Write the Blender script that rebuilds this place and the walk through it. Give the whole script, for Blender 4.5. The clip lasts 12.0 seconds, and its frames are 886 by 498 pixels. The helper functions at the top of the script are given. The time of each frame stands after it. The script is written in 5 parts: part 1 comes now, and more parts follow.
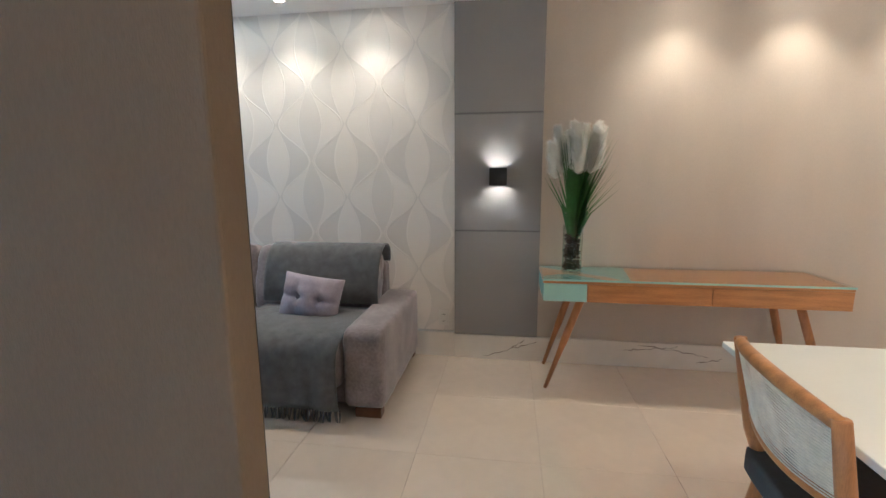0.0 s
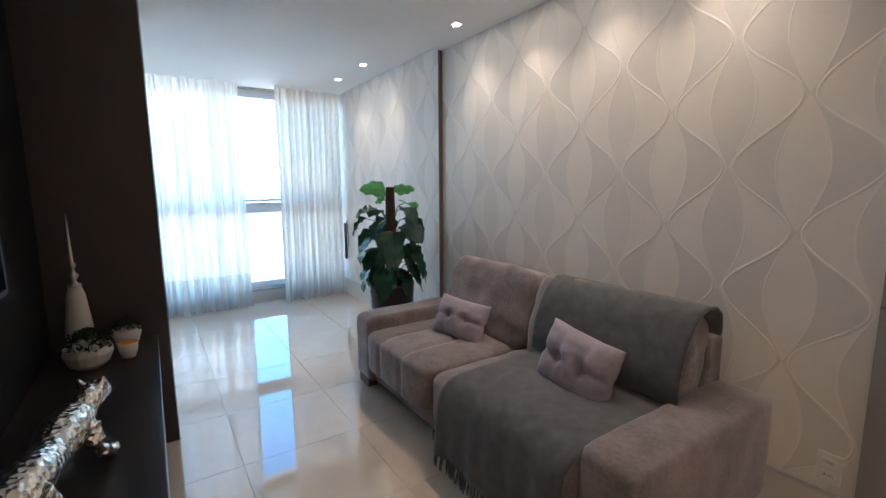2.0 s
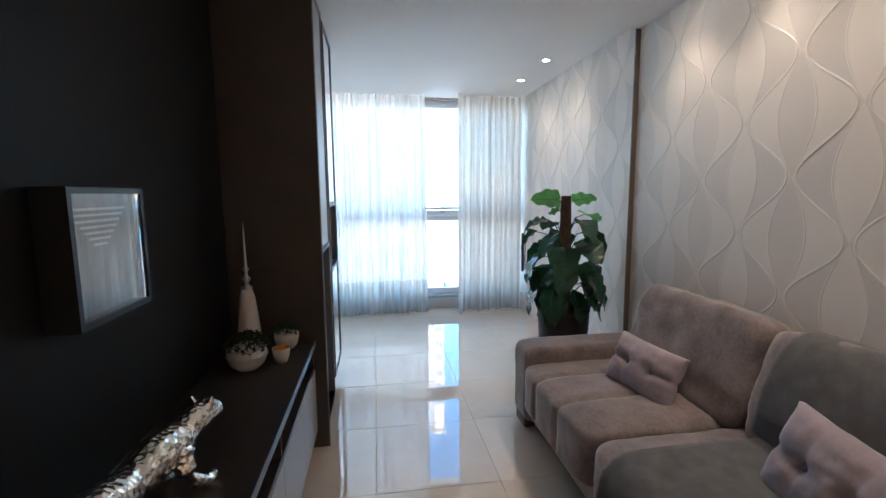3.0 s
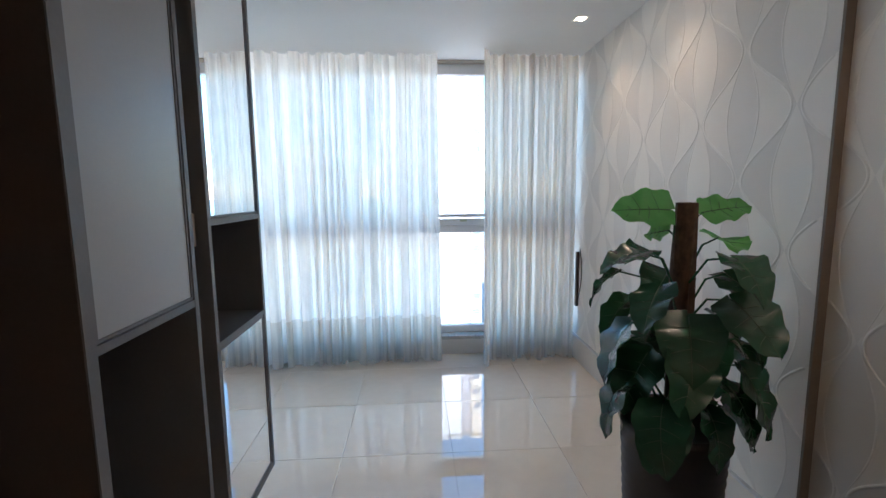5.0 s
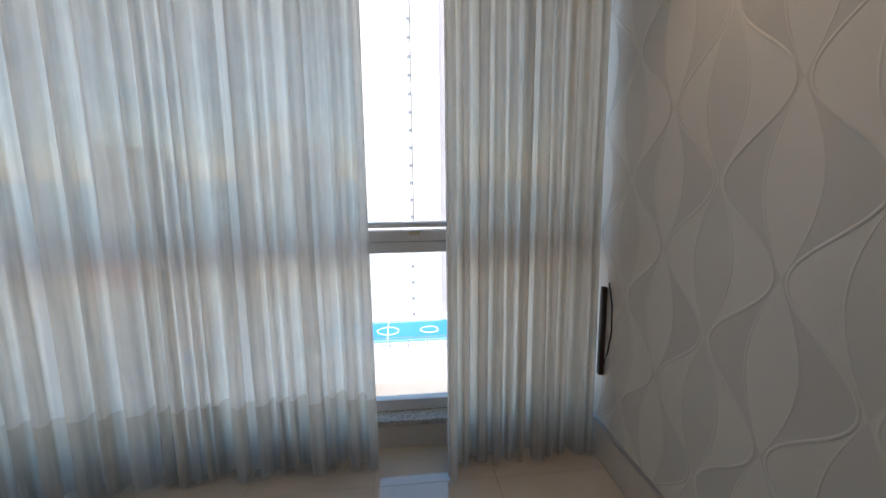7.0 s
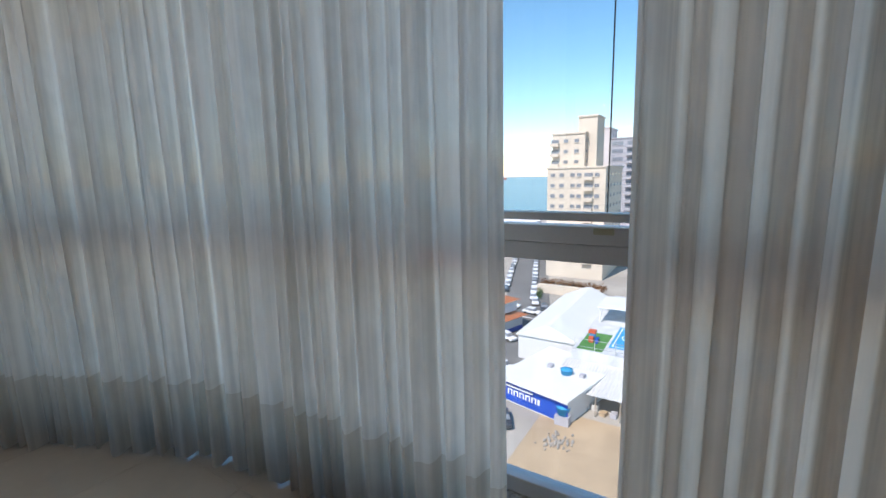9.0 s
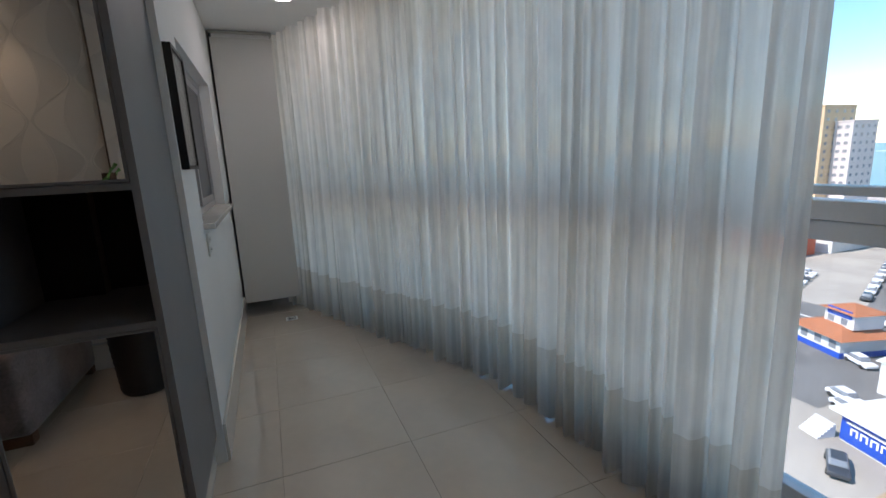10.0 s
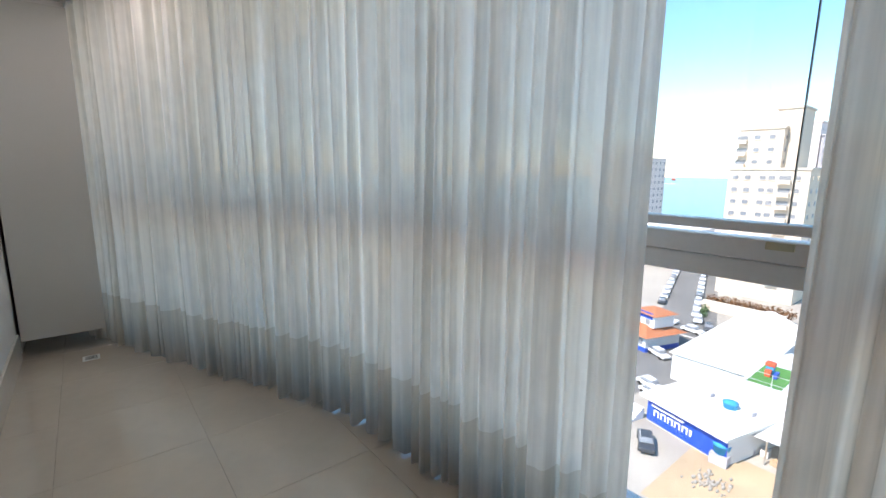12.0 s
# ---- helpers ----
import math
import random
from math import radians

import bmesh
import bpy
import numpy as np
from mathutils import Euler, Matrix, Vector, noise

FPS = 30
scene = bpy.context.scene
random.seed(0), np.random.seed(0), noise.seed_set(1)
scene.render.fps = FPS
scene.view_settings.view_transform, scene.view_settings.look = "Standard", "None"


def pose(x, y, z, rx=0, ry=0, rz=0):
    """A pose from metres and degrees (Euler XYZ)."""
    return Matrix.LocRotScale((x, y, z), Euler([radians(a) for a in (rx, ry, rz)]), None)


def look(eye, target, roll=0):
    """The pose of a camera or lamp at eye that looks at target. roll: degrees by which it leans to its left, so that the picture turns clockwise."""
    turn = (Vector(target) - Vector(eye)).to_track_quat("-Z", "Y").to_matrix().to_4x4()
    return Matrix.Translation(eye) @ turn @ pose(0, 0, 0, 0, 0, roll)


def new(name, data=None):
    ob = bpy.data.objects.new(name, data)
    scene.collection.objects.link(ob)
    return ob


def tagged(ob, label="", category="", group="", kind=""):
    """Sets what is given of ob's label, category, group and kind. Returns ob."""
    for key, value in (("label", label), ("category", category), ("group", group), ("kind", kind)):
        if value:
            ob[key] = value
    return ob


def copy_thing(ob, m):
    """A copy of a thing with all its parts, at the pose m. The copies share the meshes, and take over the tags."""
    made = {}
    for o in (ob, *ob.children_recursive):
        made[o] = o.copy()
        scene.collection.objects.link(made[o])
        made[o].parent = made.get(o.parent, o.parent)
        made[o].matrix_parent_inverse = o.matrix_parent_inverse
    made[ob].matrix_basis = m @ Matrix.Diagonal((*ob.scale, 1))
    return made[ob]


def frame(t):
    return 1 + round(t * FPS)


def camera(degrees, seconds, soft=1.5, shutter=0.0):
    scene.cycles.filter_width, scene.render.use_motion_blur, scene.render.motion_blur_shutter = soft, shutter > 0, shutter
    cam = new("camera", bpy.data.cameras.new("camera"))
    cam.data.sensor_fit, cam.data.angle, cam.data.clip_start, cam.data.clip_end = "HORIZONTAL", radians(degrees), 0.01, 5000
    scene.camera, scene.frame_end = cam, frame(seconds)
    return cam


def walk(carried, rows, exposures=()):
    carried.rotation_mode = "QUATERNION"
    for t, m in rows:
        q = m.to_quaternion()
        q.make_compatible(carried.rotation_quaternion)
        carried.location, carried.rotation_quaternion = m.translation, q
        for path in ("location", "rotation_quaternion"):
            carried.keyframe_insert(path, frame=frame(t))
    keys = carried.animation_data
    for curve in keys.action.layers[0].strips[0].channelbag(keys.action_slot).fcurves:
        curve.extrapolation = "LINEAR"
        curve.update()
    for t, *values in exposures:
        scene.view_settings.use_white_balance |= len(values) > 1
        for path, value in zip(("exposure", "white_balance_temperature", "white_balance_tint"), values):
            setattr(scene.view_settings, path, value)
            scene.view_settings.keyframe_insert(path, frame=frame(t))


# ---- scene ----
cam = camera(90.2, 12.0)
PATH = [
    (0, (0.388, -3.137, 1.342), (0.093, -1.186, 1.013), -0.3),
    (0.5, (0.397, -2.803, 1.354), (-0.195, -0.923, 1.014), -0.6),
    (1, (0.421, -2.512, 1.363), (-0.524, -0.777, 1.051), -0.5),
    (1.5, (0.376, -2.294, 1.378), (-0.944, -0.822, 1.08), -0.5),
    (2, (0.404, -2.092, 1.38), (-1.248, -1.003, 1.095), -0.4),
    (2.5, (0.368, -1.938, 1.378), (-1.508, -1.296, 1.114), -0.4),
    (3, (0.088, -1.78, 1.39), (-1.874, -1.481, 1.143), -0.5),
    (3.2, (-0.041, -1.718, 1.395), (-2.017, -1.526, 1.152), -0.6),
    (4.8, (-1.201, -1.417, 1.405), (-3.182, -1.317, 1.15), -0.6),
    (5, (-1.385, -1.389, 1.409), (-3.366, -1.268, 1.161), -0.6),
    (5.5, (-1.797, -1.372, 1.401), (-3.774, -1.196, 1.157), -0.8),
    (6, (-2.196, -1.345, 1.407), (-4.167, -1.108, 1.162), -0.8),
    (6.5, (-2.595, -1.244, 1.485), (-4.548, -0.94, 1.183), -0.7),
    (6.7, (-2.719, -1.168, 1.485), (-4.674, -0.893, 1.169), -0.6),
    (8.5, (-3.773, -0.769, 1.363), (-5.67, -1.335, 1.076), -1.7),
    (9, (-3.827, -0.69, 1.357), (-5.504, -1.73, 1.029), -1.3),
    (9.5, (-3.79, -0.558, 1.349), (-5.037, -2.076, 0.971), -1.2),
    (10, (-3.727, -0.516, 1.358), (-4.435, -2.344, 0.959), -2.7),
    (10.5, (-3.659, -0.49, 1.371), (-4.027, -2.416, 0.978), -2.8),
    (11, (-3.626, -0.47, 1.379), (-4.01, -2.395, 0.994), -1.8),
    (11.5, (-3.702, -0.532, 1.368), (-4.365, -2.381, 0.987), -1.1),
    (12, (-3.873, -0.66, 1.355), (-5.115, -2.189, 1.009), 0.6),
]
EXPOSURES = [(0, 3.5, 5000, 7), (0.5, 3.6, 4650, 8), (1.0, 3.35, 4800, 11), (1.5, 2.97, 5150, 14), (2.0, 2.87, 5500, 16), (3.0, 2.75, 5650, 17), (5.0, 2.3, 6000, 20), (6.0, 1.72, 6500, 24), (6.5, 1.45, 6750, 24), (8.3, 0.75, 7000, 23), (9.5, 0.68, 6450, 22), (10.0, 0.97, 6600, 22), (10.5, 1.25, 7450, 26), (11.0, 1.85, 7350, 26), (11.5, 1.75, 7250, 25), (12.0, 1.40, 6900, 22)]
walk(cam, [(t, look(eye, target, roll)) for t, eye, target, roll in PATH], EXPOSURES)


# ---- light ----
world = bpy.data.worlds.new("sky")
scene.world = world
world.use_nodes = True
wn = world.node_tree
sky = wn.nodes.new("ShaderNodeTexSky")
sky.sky_type, sky.sun_disc = "NISHITA", False
sky.sun_elevation, sky.sun_rotation = radians(50), radians(100)
sky.air_density, sky.dust_density, sky.ozone_density = 1.0, 0.0, 2.2
clear = wn.nodes.new("ShaderNodeHueSaturation")
clear.inputs["Hue"].default_value, clear.inputs["Saturation"].default_value = 0.484, 1.2
wn.links.new(sky.outputs[0], clear.inputs["Color"])
wn.links.new(clear.outputs[0], wn.nodes["Background"].inputs[0])
wn.nodes["Background"].inputs[1].default_value = 0.15
sun = new("sun", bpy.data.lights.new("sun", "SUN"))
sun.data.energy, sun.data.angle, sun.data.color = 4.0, radians(0.5), (1.0, 0.95, 0.87)
sun.matrix_world = look((0, 0, 60), (-45, 8, 5))


# ---- materials ----
def mat(name, color, rough=0.5, metal=0.0, vary=0.12, scale=6.0, fine=90.0, bump=0.0, bump_scale=120.0, stretch=(1, 1, 1), spec=0.5, sheen=0.0, second=None):
    """A surface with variation at two scales and an optional fine relief."""
    m = bpy.data.materials.new(name)
    m.use_nodes = True
    nt = m.node_tree
    b = nt.nodes["Principled BSDF"]
    b.inputs["Roughness"].default_value, b.inputs["Metallic"].default_value = rough, metal
    b.inputs["Specular IOR Level"].default_value = spec
    if sheen:
        b.inputs["Sheen Weight"].default_value, b.inputs["Sheen Roughness"].default_value = sheen, 0.4
    tc = nt.nodes.new("ShaderNodeTexCoord")
    mp = nt.nodes.new("ShaderNodeMapping")
    mp.inputs["Scale"].default_value = stretch
    nt.links.new(tc.outputs["Object"], mp.inputs[0])
    n1, n2 = nt.nodes.new("ShaderNodeTexNoise"), nt.nodes.new("ShaderNodeTexNoise")
    n1.inputs["Scale"].default_value, n2.inputs["Scale"].default_value = scale, fine
    n1.inputs["Detail"].default_value, n2.inputs["Detail"].default_value = 4, 2
    for n in (n1, n2):
        nt.links.new(mp.outputs[0], n.inputs[0])
    add = nt.nodes.new("ShaderNodeMath")
    add.operation = "MULTIPLY_ADD"
    nt.links.new(n2.outputs[0], add.inputs[0])
    add.inputs[1].default_value = 0.5
    nt.links.new(n1.outputs[0], add.inputs[2])
    ramp = nt.nodes.new("ShaderNodeValToRGB")
    ramp.color_ramp.elements[0].position, ramp.color_ramp.elements[1].position = 0.5, 1.0
    c2 = second or tuple(min(1, c * (1 + vary)) for c in color)
    c1 = color if second else tuple(c * (1 - vary) for c in color)
    ramp.color_ramp.elements[0].color, ramp.color_ramp.elements[1].color = (*c1, 1), (*c2, 1)
    nt.links.new(add.outputs[0], ramp.inputs[0])
    nt.links.new(ramp.outputs[0], b.inputs["Base Color"])
    if bump:
        n3 = nt.nodes.new("ShaderNodeTexNoise")
        n3.inputs["Scale"].default_value = bump_scale
        nt.links.new(mp.outputs[0], n3.inputs[0])
        bp = nt.nodes.new("ShaderNodeBump")
        bp.inputs["Strength"].default_value, bp.inputs["Distance"].default_value = bump, 0.003
        nt.links.new(n3.outputs[0], bp.inputs["Height"])
        nt.links.new(bp.outputs[0], b.inputs["Normal"])
    return m


def glow(name, color, strength):
    m = bpy.data.materials.new(name)
    m.use_nodes = True
    b = m.node_tree.nodes["Principled BSDF"]
    b.inputs["Base Color"].default_value = (*color, 1)
    b.inputs["Emission Color"].default_value, b.inputs["Emission Strength"].default_value = (*color, 1), strength
    return m


def thin_glass(name, tint=(0.94, 0.97, 0.97), gloss=0.06):
    m = bpy.data.materials.new(name)
    m.use_nodes = True
    nt = m.node_tree
    nt.nodes.remove(nt.nodes["Principled BSDF"])
    tr, gl, mx, lw, pw, ma = (nt.nodes.new("ShaderNode" + k) for k in ("BsdfTransparent", "BsdfGlossy", "MixShader", "LayerWeight", "Math", "Math"))
    tr.inputs[0].default_value = (*tint, 1)
    gl.inputs["Roughness"].default_value = 0.02
    pw.operation, ma.operation = "POWER", "MULTIPLY_ADD"
    pw.inputs[1].default_value = 4.0
    ma.inputs[1].default_value, ma.inputs[2].default_value = 0.6, gloss
    nt.links.new(lw.outputs["Facing"], pw.inputs[0])
    nt.links.new(pw.outputs[0], ma.inputs[0])
    for a, k in ((ma, 0), (tr, 1), (gl, 2)):
        nt.links.new(a.outputs[0], mx.inputs[k])
    nt.links.new(mx.outputs[0], nt.nodes["Material Output"].inputs[0])
    return m


def cloth_sheer(name, color, through_share, weave=900.0):
    """Sheer cloth: part of the light passes straight, the rest is scattered on both sides."""
    m = bpy.data.materials.new(name)
    m.use_nodes = True
    nt = m.node_tree
    nt.nodes.remove(nt.nodes["Principled BSDF"])
    tr, df, tl, m1, m2 = (nt.nodes.new("ShaderNode" + k) for k in ("BsdfTransparent", "BsdfDiffuse", "BsdfTranslucent", "MixShader", "MixShader"))
    tr.inputs[0].default_value = (0.97, 0.96, 0.94, 1)
    tc, ns, rp = nt.nodes.new("ShaderNodeTexCoord"), nt.nodes.new("ShaderNodeTexNoise"), nt.nodes.new("ShaderNodeValToRGB")
    ns.inputs["Scale"].default_value = 9.0
    nt.links.new(tc.outputs["Object"], ns.inputs[0])
    # upright noise streaks put the light and dark of overlapping pleats into the colour
    st, ad, mp = nt.nodes.new("ShaderNodeTexNoise"), nt.nodes.new("ShaderNodeMath"), nt.nodes.new("ShaderNodeMapping")
    mp.inputs["Scale"].default_value = (1, 1, 0.02)
    st.inputs["Scale"].default_value, st.inputs["Detail"].default_value = 26.0, 3.0
    nt.links.new(tc.outputs["Object"], mp.inputs[0])
    nt.links.new(mp.outputs[0], st.inputs[0])
    ad.operation = "MULTIPLY_ADD"
    ad.inputs[1].default_value = 0.25
    nt.links.new(ns.outputs[0], ad.inputs[0])
    nt.links.new(st.outputs[0], ad.inputs[2])
    rp.color_ramp.elements[0].position, rp.color_ramp.elements[1].position = 0.48, 0.72
    rp.color_ramp.elements[0].color = (*[c * 0.85 for c in color], 1)
    rp.color_ramp.elements[1].color = (*[min(1, c * 1.04) for c in color], 1)
    nt.links.new(ad.outputs[0], rp.inputs[0])
    nt.links.new(rp.outputs[0], df.inputs[0])
    nt.links.new(rp.outputs[0], tl.inputs[0])
    m1.inputs[0].default_value = 0.62
    nt.links.new(df.outputs[0], m1.inputs[1])
    nt.links.new(tl.outputs[0], m1.inputs[2])
    m2.inputs[0].default_value = 1 - through_share
    nt.links.new(tr.outputs[0], m2.inputs[1])
    nt.links.new(m1.outputs[0], m2.inputs[2])
    nt.links.new(m2.outputs[0], nt.nodes["Material Output"].inputs[0])
    return m


white_paint = mat("white_paint", (0.80, 0.79, 0.77), 0.6, vary=0.03, scale=2, bump=0.06, bump_scale=300)
ceiling_paint = mat("ceiling_paint", (0.82, 0.81, 0.79), 0.7, vary=0.02, scale=1.5, bump=0.05, bump_scale=260)
beige_paper = mat("beige_textile_paper", (0.56, 0.485, 0.405), 0.75, vary=0.07, scale=3, fine=220, bump=0.25, bump_scale=420, stretch=(1, 1, 0.25))
brown_paper = mat("brown_textile_paper", (0.155, 0.112, 0.072), 0.8, vary=0.10, scale=3, fine=220, bump=0.3, bump_scale=420, stretch=(1, 1, 0.3))
grey_panel = mat("grey_lacquer_panel", (0.27, 0.257, 0.25), 0.45, vary=0.03, scale=3)
black_wall = mat("black_textile_paper", (0.007, 0.007, 0.008), 0.6, vary=0.15, scale=4, bump=0.2, bump_scale=400, spec=0.3)
dark_wood = mat("dark_wood_veneer", (0.040, 0.032, 0.030), 0.32, vary=0.25, scale=3, fine=60, stretch=(0.6, 8, 8), bump=0.1)
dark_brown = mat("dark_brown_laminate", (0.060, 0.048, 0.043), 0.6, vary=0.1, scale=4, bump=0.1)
unit_grey = mat("grey_laminate", (0.17, 0.165, 0.17), 0.5, vary=0.06, scale=5, bump=0.08)
door_grey = mat("pale_grey_lacquer", (0.40, 0.40, 0.41), 0.35, vary=0.03, scale=3)
alu = mat("brushed_aluminium", (0.62, 0.62, 0.63), 0.32, metal=1.0, vary=0.04, scale=12)
white_alu = mat("white_powder_coat", (0.83, 0.84, 0.87), 0.35, vary=0.03, scale=6)
tile_m = mat("polished_porcelain", (0.72, 0.615, 0.50), 0.03, vary=0.05, scale=2.2, fine=14, spec=1.0)
grout_m = mat("grout", (0.56, 0.475, 0.385), 0.7, scale=30)
mirror_m = mat("mirror_silver", (0.92, 0.92, 0.91), 0.01, metal=1.0, vary=0.0)
glass_m = thin_glass("window_glass")
for m_gloss in (tile_m,):
    m_gloss.node_tree.nodes["Principled BSDF"].inputs["Coat Weight"].default_value = 1.0
    m_gloss.node_tree.nodes["Principled BSDF"].inputs["Coat IOR"].default_value = 1.65
    m_gloss.node_tree.nodes["Principled BSDF"].inputs["Coat Roughness"].default_value = 0.02
sheer_m = cloth_sheer("sheer_voile", (0.96, 0.92, 0.86), 0.05)
hem_m = cloth_sheer("double_voile_hem", (0.78, 0.72, 0.64), 0.01)
# same voile in a darker, browner copy: the weaker light through it is coloured in
dim_voile_m = cloth_sheer("dimmed_voile", (0.80, 0.725, 0.635), 0.02)
velvet = mat("taupe_velvet", (0.245, 0.205, 0.208), 0.85, vary=0.36, scale=6, fine=60, bump=0.25, bump_scale=240, sheen=0.6)
WAVE_X, WAVE_Z, WAVE_P, WAVE_Q = -0.533, 1.712, 0.265, 0.525


def wave_wallpaper(name):
    """Pearly paper with ogee shapes in two close tones, woven grain."""
    m = mat(name, (0.77, 0.74, 0.70), 0.55, vary=0.04, scale=2.5, fine=200, bump=0.12, bump_scale=500)
    nt = m.node_tree
    b = nt.nodes["Principled BSDF"]
    base = b.inputs["Base Color"].links[0].from_socket
    tc, sp = nt.nodes.new("ShaderNodeTexCoord"), nt.nodes.new("ShaderNodeSeparateXYZ")
    nt.links.new(tc.outputs["Object"], sp.inputs[0])

    def op(kind, a, b2=0.0, c=0.0):
        n = nt.nodes.new("ShaderNodeMath")
        n.operation = kind
        for k, v in enumerate((a, b2, c)):
            if isinstance(v, (int, float)):
                n.inputs[k].default_value = v
            else:
                nt.links.new(v, n.inputs[k])
        return n.outputs[0]

    u = op("DIVIDE", op("SUBTRACT", sp.outputs[0], WAVE_X), WAVE_P)
    v = op("MULTIPLY", op("SUBTRACT", sp.outputs[2], WAVE_Z), 2 * math.pi / WAVE_Q)
    d = op("ABSOLUTE", op("SUBTRACT", op("FLOORED_MODULO", op("ADD", u, 1.0), 2.0), 1.0))
    edge = op("MULTIPLY_ADD", op("COSINE", v), 0.42, 0.5)
    inside = op("LESS_THAN", d, edge)
    leaf0 = op("LESS_THAN", d, op("MULTIPLY", op("ABSOLUTE", op("COSINE", op("MULTIPLY", v, 0.5))), 0.33))
    leaf1 = op("LESS_THAN", op("SUBTRACT", 1.0, d), op("MULTIPLY", op("ABSOLUTE", op("SINE", op("MULTIPLY", v, 0.5))), 0.33))
    tone = op("ADD", op("MULTIPLY", inside, 0.5), op("ADD", op("MULTIPLY", leaf0, -0.35), op("MULTIPLY", leaf1, 0.5)))
    mx = nt.nodes.new("ShaderNodeMixRGB")
    mx.blend_type = "MULTIPLY"
    mx.inputs[0].default_value = 1.0
    cr = nt.nodes.new("ShaderNodeValToRGB")
    cr.color_ramp.elements[0].color, cr.color_ramp.elements[1].color = (0.915, 0.92, 0.925, 1), (1.075, 1.075, 1.07, 1)
    cr.color_ramp.elements[1].position = 0.6
    nt.links.new(tone, cr.inputs[0])
    nt.links.new(base, mx.inputs[1])
    nt.links.new(cr.outputs[0], mx.inputs[2])
    nt.links.new(mx.outputs[0], b.inputs["Base Color"])
    rg = op("MULTIPLY_ADD", tone, -0.12, 0.55)
    nt.links.new(rg, b.inputs["Roughness"])
    return m


def let_light_through(m, color, share):
    """Thin tissue: a share of the light is scattered to the far side."""
    nt = m.node_tree
    tl, mx = nt.nodes.new("ShaderNodeBsdfTranslucent"), nt.nodes.new("ShaderNodeMixShader")
    tl.inputs[0].default_value = (*color, 1)
    mx.inputs[0].default_value = share
    nt.links.new(nt.nodes["Principled BSDF"].outputs[0], mx.inputs[1])
    nt.links.new(tl.outputs[0], mx.inputs[2])
    nt.links.new(mx.outputs[0], nt.nodes["Material Output"].inputs[0])


wave_paper = wave_wallpaper("ogee_wallpaper")
pearl = mat("pearl_ridge", (0.79, 0.765, 0.725), 0.30, vary=0.03, scale=4)
marble = mat("white_marble_tile", (0.74, 0.69, 0.63), 0.12, vary=0.06, scale=2, fine=9)
vein_m = mat("marble_vein", (0.20, 0.16, 0.13), 0.2, vary=0.3, scale=25)
granite = mat("speckled_granite", (0.30, 0.31, 0.31), 0.25, fine=160, scale=70, second=(0.78, 0.80, 0.79))
oak = mat("honey_oak", (0.46, 0.20, 0.06), 0.38, vary=0.28, scale=3, fine=40, stretch=(1.2, 12, 12), bump=0.08)
oak_v = mat("honey_oak_upright", (0.40, 0.17, 0.055), 0.4, vary=0.28, scale=3, fine=40, stretch=(12, 12, 1.2), bump=0.08)
aqua = mat("aqua_lacquer", (0.36, 0.62, 0.58), 0.2, vary=0.03, scale=3)
white_glass = mat("white_back_painted_glass", (0.80, 0.80, 0.74), 0.05, vary=0.02, scale=2)
black_metal = mat("black_matt_metal", (0.012, 0.012, 0.013), 0.4, vary=0.1, scale=8)
throw_m = mat("grey_woven_throw", (0.120, 0.122, 0.128), 0.9, vary=0.26, scale=18, fine=300, bump=0.5, bump_scale=500, sheen=0.3)
pillow_m = mat("mauve_velvet", (0.38, 0.33, 0.38), 0.8, vary=0.14, scale=9, fine=70, bump=0.2, bump_scale=260, sheen=0.35)
leaf_m = mat("dark_green_leaf", (0.015, 0.062, 0.034), 0.22, vary=0.35, scale=7, fine=30, bump=0.15, bump_scale=60)
# paler copy of the leaf: window light shining through is put into its green
leaf_backlit = mat("backlit_green_leaf", (0.07, 0.22, 0.05), 0.4, vary=0.3, scale=7, fine=30, bump=0.15, bump_scale=60)
let_light_through(leaf_m, (0.05, 0.20, 0.06), 0.10)
let_light_through(leaf_backlit, (0.16, 0.50, 0.13), 0.45)
leaf_vein = mat("leaf_vein", (0.03, 0.08, 0.03), 0.5, vary=0.2, scale=9)
coir = mat("coir_pole", (0.075, 0.042, 0.025), 0.95, vary=0.4, scale=30, bump=1.0, bump_scale=160)
pot_m = mat("brown_woven_pot", (0.022, 0.018, 0.018), 0.5, vary=0.2, scale=8, bump=0.2)
silver = mat("hammered_silver", (0.92, 0.87, 0.78), 0.20, metal=1.0, vary=0.1, scale=12)
ceramic = mat("white_ceramic", (0.72, 0.68, 0.64), 0.3, vary=0.05, scale=6)
gold = mat("gold_leaf", (0.85, 0.45, 0.12), 0.3, metal=1.0, vary=0.1)
herb = mat("small_dark_foliage", (0.03, 0.055, 0.025), 0.6, vary=0.4, scale=20)
plume_m = mat("pampas_plume", (0.95, 0.93, 0.88), 0.95, vary=0.08, scale=20)
blade_m = mat("grass_blade", (0.045, 0.15, 0.03), 0.5, vary=0.35, scale=12)
stone_m = mat("dark_bark_chips", (0.045, 0.03, 0.024), 0.8, vary=0.4, scale=20)
cane_m = mat("white_cord", (0.80, 0.76, 0.66), 0.7, vary=0.12, scale=40)
seat_m = mat("charcoal_upholstery", (0.045, 0.05, 0.055), 0.85, vary=0.2, scale=10, bump=0.3)
plastic = mat("white_plastic", (0.78, 0.77, 0.74), 0.35, vary=0.02)
print_m = mat("grey_print", (0.22, 0.24, 0.24), 0.6, vary=0.05)
line_m = mat("pale_ink", (0.75, 0.73, 0.68), 0.6, vary=0.03)
foot_m = mat("brown_wood_foot", (0.16, 0.075, 0.04), 0.45, vary=0.2, scale=10)
